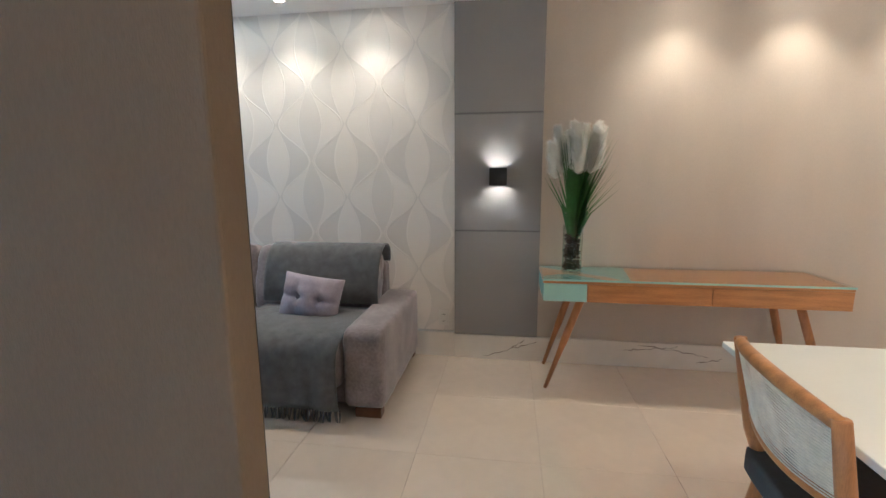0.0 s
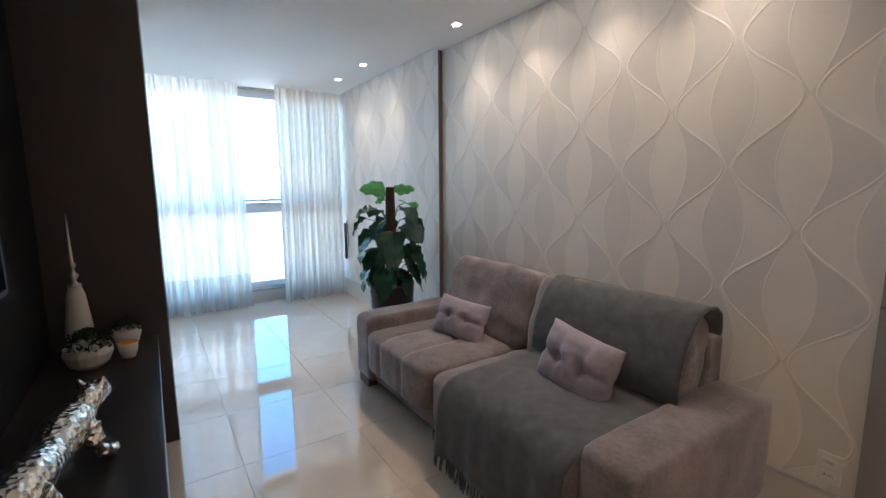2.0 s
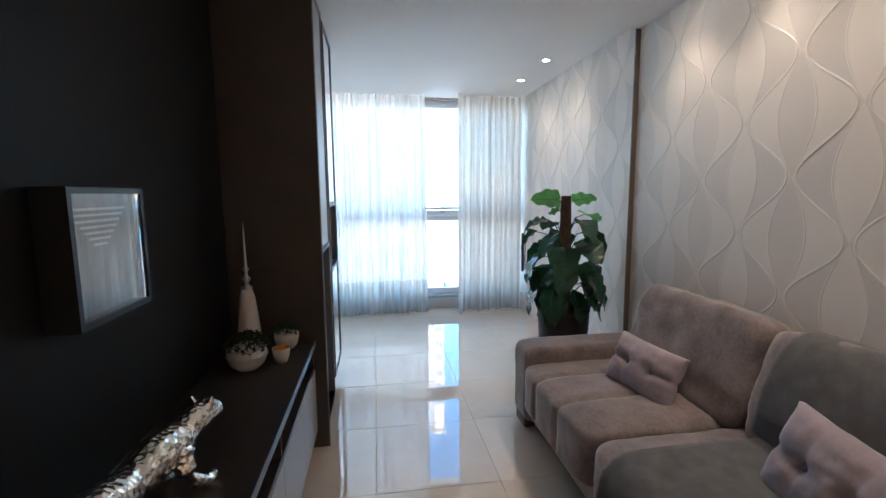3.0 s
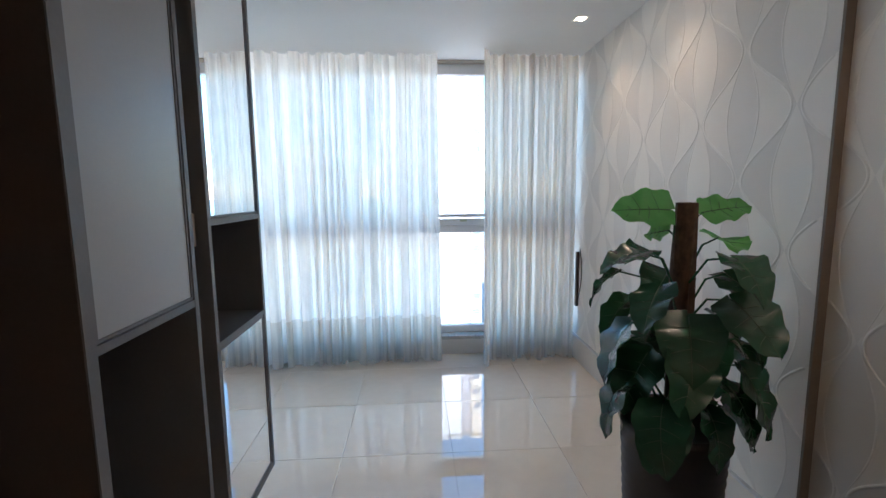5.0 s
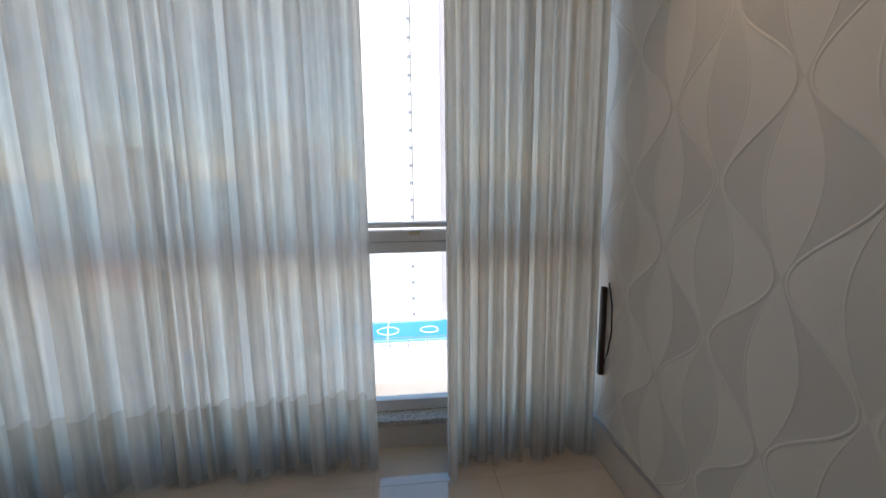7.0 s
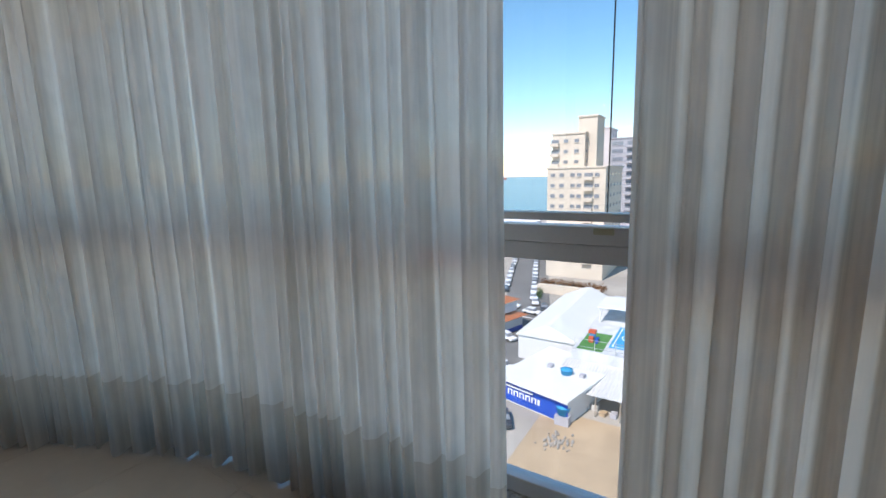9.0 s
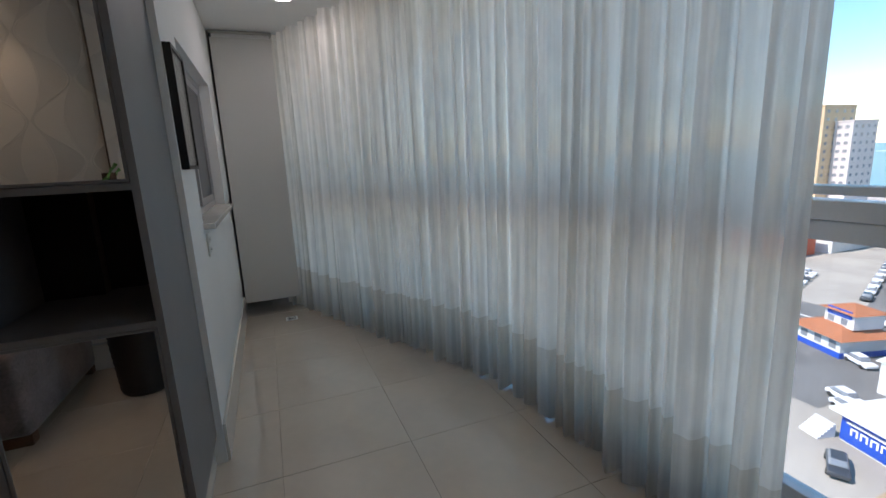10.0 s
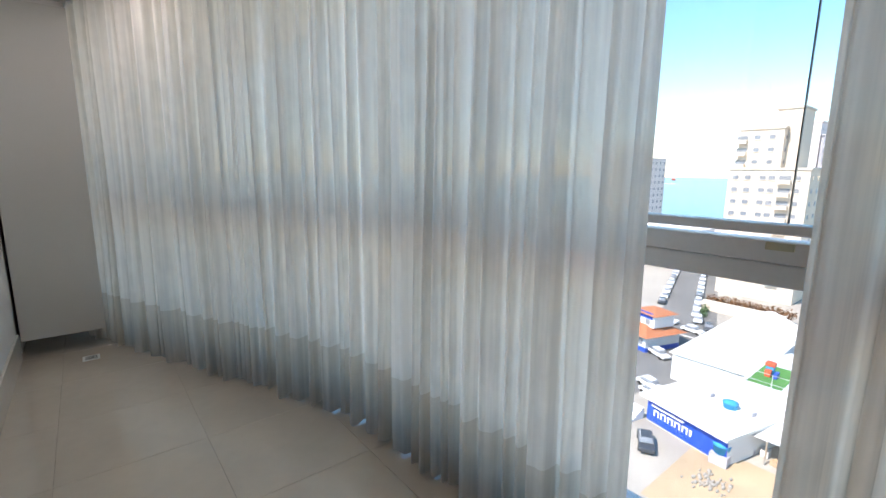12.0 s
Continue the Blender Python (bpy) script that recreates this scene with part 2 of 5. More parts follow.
pic_glass = thin_glass("picture_glass", (0.97, 0.98, 0.98), 0.2)
vase_glass = thin_glass("vase_glass", (0.92, 0.95, 0.93), 0.02)
frost_m = mat("dark_blind", (0.06, 0.06, 0.065), 0.3, vary=0.05)
warm_white = glow("round_lamp_glow", (1.0, 0.95, 0.97), 9.0)
spot_glow = glow("lamp_glow", (1.0, 0.80, 0.55), 14.0)


# ---- building blocks ----
def box(bm, x0, y0, z0, x1, y1, z1, bevel=0.0, seg=2):
    vs = [bm.verts.new(p) for p in ((x0, y0, z0), (x1, y0, z0), (x1, y1, z0), (x0, y1, z0), (x0, y0, z1), (x1, y0, z1), (x1, y1, z1), (x0, y1, z1))]
    fs = [bm.faces.new([vs[i] for i in f]) for f in ((0, 3, 2, 1), (4, 5, 6, 7), (0, 1, 5, 4), (1, 2, 6, 5), (2, 3, 7, 6), (3, 0, 4, 7))]
    if bevel:
        bmesh.ops.bevel(bm, geom=list({e for f in fs for e in f.edges}), offset=bevel, segments=seg, profile=0.5, affect="EDGES")
    return bm


def slab(*a, **k):
    return box(bmesh.new(), *a, **k)


def mesh_of(name, bm, material, smooth=False):
    me = bpy.data.meshes.new(name)
    bmesh.ops.recalc_face_normals(bm, faces=bm.faces)
    bm.to_mesh(me)
    bm.free()
    for p in me.polygons:
        p.use_smooth = smooth
    me.materials.append(material)
    return me


def part(name, bm, material, parent=None, label="", smooth=False):
    ob = new(name, mesh_of(name, bm, material, smooth))
    if parent:
        ob.parent = parent
        if parent.type == "EMPTY" or parent.parent is None:
            ob.matrix_parent_inverse = Matrix.Identity(4)
    if label:
        tagged(ob, label)
    return ob


def thing(name, label, category, at=(0, 0, 0), rz=0.0, group=""):
    ob = new(name)
    ob.empty_display_size = 0.1
    ob.matrix_basis = pose(*at, 0, 0, rz)
    return tagged(ob, label, category, group)


def structure(name, bm, material, label=""):
    return tagged(part(name, bm, material), label, "", "", "structure")


def lathe(profile, n=32, bm=None):
    """A turned body from (radius, height) pairs."""
    bm = bm or bmesh.new()
    rings = []
    for r, z in profile:
        rings.append([bm.verts.new((r * math.cos(2 * math.pi * i / n), r * math.sin(2 * math.pi * i / n), z)) for i in range(n)] if r > 1e-5 else [bm.verts.new((0, 0, z))])
    for a, b in zip(rings, rings[1:]):
        for i in range(n):
            q = [a[i % len(a)], a[(i + 1) % len(a)], b[(i + 1) % len(b)], b[i % len(b)]]
            q = list(dict.fromkeys(q))
            if len(q) > 2:
                bm.faces.new(q)
    return bm


def tube(points, radii, n=8, bm=None):
    """A round bar along points."""
    bm = bm or bmesh.new()
    pts = [Vector(p) for p in points]
    if not isinstance(radii, (list, tuple)):
        radii = [radii] * len(pts)
    rings = []
    for i, p in enumerate(pts):
        d = (pts[min(i + 1, len(pts) - 1)] - pts[max(i - 1, 0)]).normalized()
        u = d.cross(Vector((0.13, 0.31, 0.94)) if abs(d.z) < 0.9 else Vector((1, 0.2, 0))).normalized()
        v = d.cross(u)
        rings.append([bm.verts.new(p + radii[i] * (math.cos(2 * math.pi * k / n) * u + math.sin(2 * math.pi * k / n) * v)) for k in range(n)])
    for a, b in zip(rings, rings[1:]):
        for k in range(n):
            bm.faces.new((a[k], a[(k + 1) % n], b[(k + 1) % n], b[k]))
    bm.faces.new(rings[0])
    bm.faces.new(rings[-1])
    return bm


# ---- the rooms ----
CEIL = 2.470
structure("floor", slab(-5.55, -7.2, -0.20, 5.2, 0.2, -0.0035), grout_m, "pale grout bed under polished cream porcelain tiles")
floor_ob = bpy.data.objects["floor"]
structure("wall_north", slab(0.0, 0.0, 0.0, 5.2, 0.2, CEIL + 0.1), beige_paper, "wall with smooth beige textile wallpaper")
structure("wall_north_living", slab(-2.775, 0.0, 0.0, 0.0, 0.2, CEIL + 0.1), wave_paper, "living room wall with pearly ogee patterned wallpaper")
structure("wall_north_balcony", slab(-5.55, -0.035, 0.0, -2.775, 0.2, CEIL + 0.1), wave_paper, "wall by the balcony with embossed pale wallpaper")
structure("wall_television", slab(-3.1, -2.542, 0.0, 0.008, -2.5385, CEIL + 0.1), black_wall, "black textile covered wall")
structure("wall_television_back", slab(-3.1, -2.612, 0.0, 0.012, -2.5425, CEIL + 0.1, bevel=0.006), brown_paper, "brown textile wallpaper on the back and end of the wall")
structure("wall_east", slab(5.2, -7.2, 0, 5.4, 0.2, CEIL + 0.1), white_paint, "plain white wall")
structure("wall_south", slab(-3.2, -7.2, 0, 5.2, -7.0, CEIL + 0.1), white_paint, "plain white wall")
structure("ceiling", slab(-2.775, -7.2, CEIL, 5.4, 0.2, CEIL + 0.25), ceiling_paint, "white plaster ceiling of the living room")
structure("ceiling_balcony", slab(-5.5, -7.2, CEIL + 0.025, -2.775, 0.2, CEIL + 0.25), ceiling_paint, "slightly higher white plaster ceiling of the balcony")

# balcony wall with a window, seen along its face
structure("wall_balcony_below", slab(-3.405, -5.33, 0, -3.205, -2.635, 1.08), white_paint, "white painted balcony wall under the window")
structure("wall_balcony_above", slab(-3.405, -5.33, 1.98, -3.205, -2.635, CEIL + 0.1), white_paint, "white painted balcony wall over the window")
structure("wall_balcony_pier", slab(-3.405, -3.04, 1.08, -3.205, -2.635, 1.98), white_paint, "white painted pier beside the window")
structure("wall_balcony_pier_far", slab(-3.405, -5.33, 1.08, -3.205, -4.40, 1.98), white_paint, "white painted pier beside the window")
structure("wall_balcony_end", slab(-4.7, -5.53, 0, -3.1, -5.33, CEIL + 0.1), white_paint, "white painted end wall of the balcony")

# curtain line: straight in front of the living room, bent along the balcony
LINE = [(-4.99, -0.03), (-4.99, -2.15), (-4.955, -2.58), (-4.87, -2.90), (-4.72, -3.21), (-4.48, -3.71), (-4.24, -4.27), (-3.955, -4.89)]


def along(s):
    """The point at s metres along the curtain line and the way across it (towards the room)."""
    for (ax, ay), (bx, by) in zip(LINE, LINE[1:]):
        d = math.hypot(bx - ax, by - ay)
        if s <= d or (bx, by) == LINE[-1]:
            f = s / d
            return Vector((ax + f * (bx - ax), ay + f * (by - ay), 0)), Vector((-(by - ay) / d, (bx - ax) / d, 0))
        s -= d


def bisect_down(starts, s):
    """The last place in a rising list that is not past s."""
    lo, hi = 0, len(starts)
    while lo < hi:
        mid = (lo + hi) // 2
        lo, hi = (mid + 1, hi) if starts[mid] <= s else (lo, mid)
    return lo - 1


def curtain(name, s0, s1, label, seed, pitch=0.095, flare=0.0, flare_end=1, cloth=None):
    rng = random.Random(seed)
    ob = thing(name, label, "curtain")
    n = int((s1 - s0) / 0.0045)
    heights = [0.010, 0.05, 0.16, 0.28, 0.395, 0.402, 0.8, 1.3, 1.8, 2.2, 2.40, 2.49]
    folds, edge = [], s0
    while edge < s1:
        wide = pitch * rng.choice((0.55, 0.7, 0.85, 1.0, 1.25, 1.6)) * rng.uniform(0.9, 1.1)
        folds.append((edge, wide, rng.uniform(0.45, 1.0) * min(0.075, 0.70 * wide), wide * rng.uniform(0.03, 0.16), rng.uniform(-1, 1), rng.uniform(0, 6.3)))
        edge += wide
    starts = [f[0] for f in folds]

    def at(i, z):
        s = s0 + (s1 - s0) * i / n
        e, wide, deep, over, lean, turn = folds[max(0, bisect_down(starts, s))]
        ph = 2 * math.pi * (s - e) / wide
        low = 1 - z / 2.5
        w1 = math.sin(ph)
        off = deep * math.copysign(abs(w1) ** 0.7, w1) * (0.62 + 0.38 * low) + 0.16 * deep * math.sin(3 * ph + turn) * w1
        off += 0.016 * math.sin(2.1 * s / pitch + 0.7 * z) + 0.010 * math.sin(z * 2.2 + s * 3) * low
        off += flare * max(0.0, 1 - min(abs(s - s0), abs(s - s1)) / 0.14) ** 2 * (1 if (s - s0 > s1 - s) == (flare_end > 0) else 0)
        side = -over * math.sin(2 * ph) * (0.7 + 0.3 * low) + 0.010 * lean * low * w1 * w1 + 0.010 * math.sin(s * 4.3 + z * 0.9) * low
        p, q = along(min(max(0, s + side), 5.42))
        p = p + q * off
        p.z = z + ((0.010 * math.sin(ph * 0.5 + turn) * w1) if z < 0.1 else 0)
        return p

    def sheet(zs):
        bm = bmesh.new()
        cols = [[bm.verts.new(at(i, z)) for z in zs] for i in range(n + 1)]
        for a, b in zip(cols, cols[1:]):
            for k in range(len(zs) - 1):
                bm.faces.new((a[k], b[k], b[k + 1], a[k + 1]))
        return bm

    part("veil", sheet(heights[4:]), cloth or sheer_m, ob, smooth=True)
    part("hem", sheet(heights[:5]), hem_m, ob, "double layer of voile at the foot", smooth=True)
    return ob


# this side hangs in shade; its cloth colour carries the dimming
curtain("sheer_curtain", 0.04, 0.825, "gathered white voile curtain with a deep hem, beside the window gap", 3, 0.074, flare=0.19, flare_end=1, cloth=dim_voile_m)
curtain("sheer_curtain", 1.168, 5.40, "long gathered white voile curtain following the bent window front", 7)

# window front
WX = -5.26


def window_front():
    ob = tagged(new("window_1"), "white aluminium window front with a wide middle rail and glass above and below", "", "", "structure")
    pts = [Vector((WX, 0.0, 0)), Vector((WX, -1.62, 0)), Vector((WX, -2.95, 0)), Vector((-4.78, -3.80, 0)), Vector((-4.16, -5.20, 0))]
    for a, b in zip(pts, pts[1:]):
        d = (b - a)
        ln = d.length
        m = Matrix.Translation(a) @ Matrix.Rotation(math.atan2(d.y, d.x), 4, "Z")
        for nm, z0, z1, w in (("bottom_rail", 0.17, 0.235, 0.06), ("middle_rail", 1.07, 1.13, 0.05), ("middle_band", 1.133, 1.19, 0.075), ("track", 1.205, 1.232, 0.06), ("top_rail", 2.40, 2.49, 0.07)):
            bm = slab(0, -w / 2, z0, ln, w / 2, z1, bevel=0.004)
            bmesh.ops.transform(bm, matrix=m, verts=bm.verts)
            part(nm, bm, white_alu, ob)
        for nm, z0, z1 in (("pane", 0.235, 1.07), ("pane", 1.232, 2.40)):
            bm = slab(0, -0.004, z0, ln, 0.004, z1)
            bmesh.ops.transform(bm, matrix=m, verts=bm.verts)
            g = part(nm, bm, glass_m, ob, "clear glass pane")
            g.visible_shadow = False
        bm = slab(0, -0.075, 0.0, ln, 0.11, 0.135)
        bmesh.ops.transform(bm, matrix=m, verts=bm.verts)
        part("parapet", bm, white_paint, ob)
        bm = slab(0, -0.12, 0.136, ln, 0.13, 0.168, bevel=0.004)
        bmesh.ops.transform(bm, matrix=m, verts=bm.verts)
        part("sill", bm, granite, ob, "speckled granite sill")
    return ob


window_front()

# ---- trims and wall finishes ----
wall_living = bpy.data.objects["wall_north_living"]
wall_side = bpy.data.objects["wall_north_balcony"]


def ridge(bm, fx, z0, z1, y, x_min, x_max, w=0.0062, h=0.0022, taper=False):
    """A rounded raised line on the wall at x = fx(z); a tapered one runs out at both tips."""
    n = max(2, int((z1 - z0) / 0.014))
    rows = []
    for i in range(n + 1):
        z = z0 + (z1 - z0) * i / n
        x = fx(z)
        sl = (fx(z + 0.004) - fx(z - 0.004)) / 0.008
        g = max(0.08, math.sin(math.pi * i / n) ** 0.7) if taper else 1.0
        k = w * g * math.sqrt(1 + sl * sl)
        rows.append([bm.verts.new(p) for p in ((x - k, y + 0.0006, z), (x - 0.66 * k, y - 0.6 * h * g, z), (x, y - h * g, z), (x + 0.66 * k, y - 0.6 * h * g, z), (x + k, y + 0.0006, z))] if x_min < x < x_max else None)
    for a, b in zip(rows, rows[1:]):
        if a and b:
            for k in range(4):
                bm.faces.new((a[k], a[k + 1], b[k + 1], b[k]))


def ridges(y, x_min, x_max, parent):
    k0, k1 = int((x_min - WAVE_X) / WAVE_P) - 2, int((x_max - WAVE_X) / WAVE_P) + 2
    w = 2 * math.pi / WAVE_Q
    for k in range(k0, k1 + 1):
        c, sg = WAVE_X + k * WAVE_P, (1 if k % 2 == 0 else -1)
        bm = bmesh.new()
        ridge(bm, lambda z: c + WAVE_P * (0.5 + 0.42 * sg * math.cos((z - WAVE_Z) * w)), 0.2, CEIL - 0.03, y, x_min, x_max)
        if bm.faces:
            part("raised_line", bm, pearl, parent, "pearly raised wave line", smooth=True)
        for j in range(-4, 4):
            zc = WAVE_Z + (j + (0 if sg > 0 else 0.5)) * WAVE_Q
            lo, hi = max(0.2, zc - 0.45 * WAVE_Q), min(CEIL - 0.03, zc + 0.45 * WAVE_Q)
            if hi - lo > 0.05:
                for side in (-1, 1):
                    bm = bmesh.new()
                    ridge(bm, lambda z: c + side * 0.33 * WAVE_P * math.cos((z - zc) * math.pi / WAVE_Q), lo, hi, y, x_min, x_max, 0.0052, 0.0015, True)
                    if bm.faces:
                        part("raised_line", bm, pearl, parent, smooth=True)


ridges(0.0, -2.765, -0.005, wall_living)
ridges(-0.035, -5.0, -2.79, wall_side)

# skirting of marble, with a few dark veins
bb = structure("baseboard", slab(-2.775, -0.016, 0.0, -0.002, 0.0, 0.185, bevel=0.003), marble, "polished cream marble baseboard")
structure("baseboard_side", slab(-5.16, -0.051, 0.0, -2.785, -0.035, 0.19, bevel=0.003), marble, "polished cream marble baseboard")
structure("baseboard_dining", slab(0.0, -0.03, 0.0, 5.2, 0.0, 0.182, bevel=0.003), marble, "veined cream marble baseboard")
structure("trim", slab(-2.775, -0.018, 0.187, -0.002, 0.0, 0.197), alu, "slim metal strip on the baseboard")
structure("trim_side", slab(-5.16, -0.054, 0.192, -2.785, -0.035, 0.202), alu, "slim metal strip on the baseboard")
structure("trim_step", slab(-2.7745, -0.0345, 0.203, -2.764, -0.0005, CEIL - 0.002), mat("brown_strip", (0.17, 0.135, 0.105), 0.5, vary=0.06), "narrow brown upright strip at the wall step")


def vein(x0, z0, x1, z1, y, seed, parent):
    rng = random.Random(seed)
    pts, n = [], 14
    for i in range(n + 1):
        f = i / n
        pts.append((x0 + (x1 - x0) * f + rng.uniform(-0.008, 0.008), y, z0 + (z1 - z0) * f + rng.uniform(-0.008, 0.008)))
    part("vein", tube(pts, [0.0006 + 0.0022 * abs(math.sin(7 * i / n)) for i in range(n + 1)], 4), vein_m, parent)


bd = bpy.data.objects["baseboard_dining"]
for a in ((0.22, 0.02, 0.60, 0.15, 1), (0.42, 0.10, 0.52, 0.16, 2), (1.20, 0.12, 1.55, 0.16, 3), (1.30, 0.17, 1.75, 0.10, 4), (1.68, 0.05, 1.85, 0.09, 5)):
    vein(*a[:4], -0.0305, a[4], bd)
for a in ((-3.9, 0.17, -3.6, 0.08, 8), (-3.62, 0.10, -3.3, 0.03, 9)):
    vein(*a[:4], -0.0515, a[4], bpy.data.objects["baseboard_side"])

# grey panels with a lamp
panel = thing("wall_panel", "tall grey lacquered wall panelling in three fields", "wall panel")
for z0, z1 in ((0.187, 0.949), (0.961, 1.750), (1.763, CEIL - 0.002)):
    part("panel_field", slab(0.003, -0.034, z0, 0.600, -0.001, z1, bevel=0.002), grey_panel, panel)
for z in (0.955, 1.7565):
    part("groove_strip", slab(0.003, -0.036, z - 0.0055, 0.600, -0.012, z + 0.006), unit_grey, panel)


def wall_lamp():
    ob = thing("wall_lamp", "small black cube wall lamp shining up and down", "wall lamp", (0.308, -0.035, 1.332))
    bm = bmesh.new()
    for a in ((-0.058, -0.115, -0.058, -0.051, -0.002, 0.058), (0.051, -0.115, -0.058, 0.058, -0.002, 0.058), (-0.051, -0.115, -0.058, 0.051, -0.109, 0.058), (-0.051, -0.012, -0.058, 0.051, -0.002, 0.058), (-0.051, -0.109, -0.01, 0.051, -0.012, 0.01)):
        box(bm, *a)
    part("housing", bm, black_metal, ob)
    for sg, nm in ((1, "upper_light"), (-1, "lower_light")):
        part("light_disc", slab(-0.03, -0.09, sg * 0.014 - 0.002, 0.03, -0.03, sg * 0.014 + 0.002), glow("cube_glow", (1.0, 0.82, 0.6), 12.0), ob)
        l = new("cube_lamp_light", bpy.data.lights.new("cube_lamp_light", "SPOT"))
        l.data.energy, l.data.spot_size, l.data.spot_blend, l.data.color, l.data.shadow_soft_size = 0.022, radians(165), 0.15, (1.0, 0.70, 0.42), 0.004
        l.matrix_world = look((0.308, -0.095, 1.332 + sg * 0.012), (0.308, -0.095, 1.332 + sg))


wall_lamp()


def downlight(x, y, z, power, tilt=0.06):
    ob = thing("downlight", "square recessed ceiling spot with a warm lamp", "downlight", (x, y, z), group="ceiling spots")
    bm = bmesh.new()
    for a in ((-0.045, -0.045, -0.004, -0.030, 0.045, -0.0005), (0.030, -0.045, -0.004, 0.045, 0.045, -0.0005), (-0.030, -0.045, -0.004, 0.030, -0.030, -0.0005), (-0.030, 0.030, -0.004, 0.030, 0.045, -0.0005)):
        box(bm, *a)
    part("frame", bm, plastic, ob)
    part("lamp", lathe([(0.0, -0.002), (0.02, -0.002), (0.026, -0.0006)], 20), spot_glow, ob)
    l = new("spot", bpy.data.lights.new("spot", "SPOT"))
    l.data.energy, l.data.spot_size, l.data.spot_blend, l.data.color, l.data.shadow_soft_size = power, radians(104), 1.0, (1.0, 0.76, 0.50), 0.02
    l.matrix_world = look((x, y, z - 0.012), (x, y + tilt, z - 1))


for x in (-0.56, -1.12, -1.67, -2.22):
    downlight(x, -0.24, CEIL, 2.4, 0.0)
for x in (-3.60, -4.26):
    downlight(x, -0.33, CEIL + 0.025, 2.2)
# the last spot, out of view, is added to continue the row
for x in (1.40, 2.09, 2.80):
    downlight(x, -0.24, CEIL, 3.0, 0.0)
# unseen strong spots, added only to fill the rooms with warm light
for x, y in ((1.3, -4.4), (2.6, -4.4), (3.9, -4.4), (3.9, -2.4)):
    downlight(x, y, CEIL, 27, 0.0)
# two weaker unseen fill spots, added over the dining table
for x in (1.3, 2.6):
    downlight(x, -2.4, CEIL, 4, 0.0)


def round_lamp():
    ob = thing("ceiling_lamp", "round white recessed ceiling lamp, switched on", "ceiling lamp", (-3.97, -3.97, CEIL + 0.025))
    part("rim", lathe([(0.085, 0), (0.085, -0.006), (0.072, -0.008), (0.068, -0.004)], 32), plastic, ob)
    part("diffuser", lathe([(0.0, -0.005), (0.068, -0.005), (0.07, -0.001)], 32), warm_white, ob)
    l = new("round_light", bpy.data.lights.new("round_light", "AREA"))
    l.data.shape, l.data.size, l.data.energy = "DISK", 0.13, 0.7
    l.matrix_world = look((-3.97, -3.97, CEIL + 0.012), (-3.97, -3.97, 0))


round_lamp()


def outlet(m, label):
    ob = thing("power_outlet", label, "power outlet")
    part("plate", slab(-0.038, -0.009, -0.06, 0.038, 0, 0.06, bevel=0.003), plastic, ob)
    for z in (-0.026, 0.026):
        bm = slab(-0.022, -0.011, z - 0.014, 0.022, -0.0085, z + 0.014, bevel=0.004)
        part("socket", bm, plastic, ob)
        for dx in (-0.009, 0.0, 0.009):
            part("hole", slab(dx - 0.002, -0.0125, z - 0.002, dx + 0.002, -0.0105, z + 0.002), black_metal, ob)
    ob.matrix_basis = m
    return ob


outlet(pose(-0.083, -0.001, 0.296), "white double power outlet on the patterned wall")
outlet(pose(-3.406, -3.10, 0.975, 0, 0, -90), "power outlet with dark sockets under the balcony window")


# ---- sofa ----
def puff(dims, power=5.0, cuts=9, seams=(), wrinkle=0.006, seed=1, crown=0.0):
    """A stuffed block: rounded, slightly wrinkled, with optional cross seams at given x shares."""
    bm = bmesh.new()
    bmesh.ops.create_cube(bm, size=2.0)
    bmesh.ops.subdivide_edges(bm, edges=bm.edges[:], cuts=cuts, use_grid_fill=True)
    for v in bm.verts:
        x, y, z = v.co
        s = max(abs(x), abs(y), abs(z))
        r = (abs(x) ** power + abs(y) ** power + abs(z) ** power) ** (1 / power)
        q = Vector((x, y, z)) * (s / r if r else 1)
        bulge = 1 + crown * (1 - x * x) * (1 - y * y) * (1 if z > 0 else 0)
        p = Vector((q.x * dims[0] / 2, q.y * dims[1] / 2, q.z * bulge * dims[2] / 2))
        for sx, depth in seams:
            g = math.exp(-((q.x - sx) / 0.035) ** 2) * depth
            p -= Vector((0, q.y, q.z)).normalized() * g if (abs(q.y) + abs(q.z)) > 0.1 else Vector()
        n = noise.noise(p * 9 + Vector((seed, 0, 0))) + 0.5 * noise.noise(p * 23 + Vector((0, seed, 0)))
        v.co = p + q.normalized() * n * wrinkle
    return bm


def placed(bm, m):
    bmesh.ops.transform(bm, matrix=m, verts=bm.verts)
    return bm


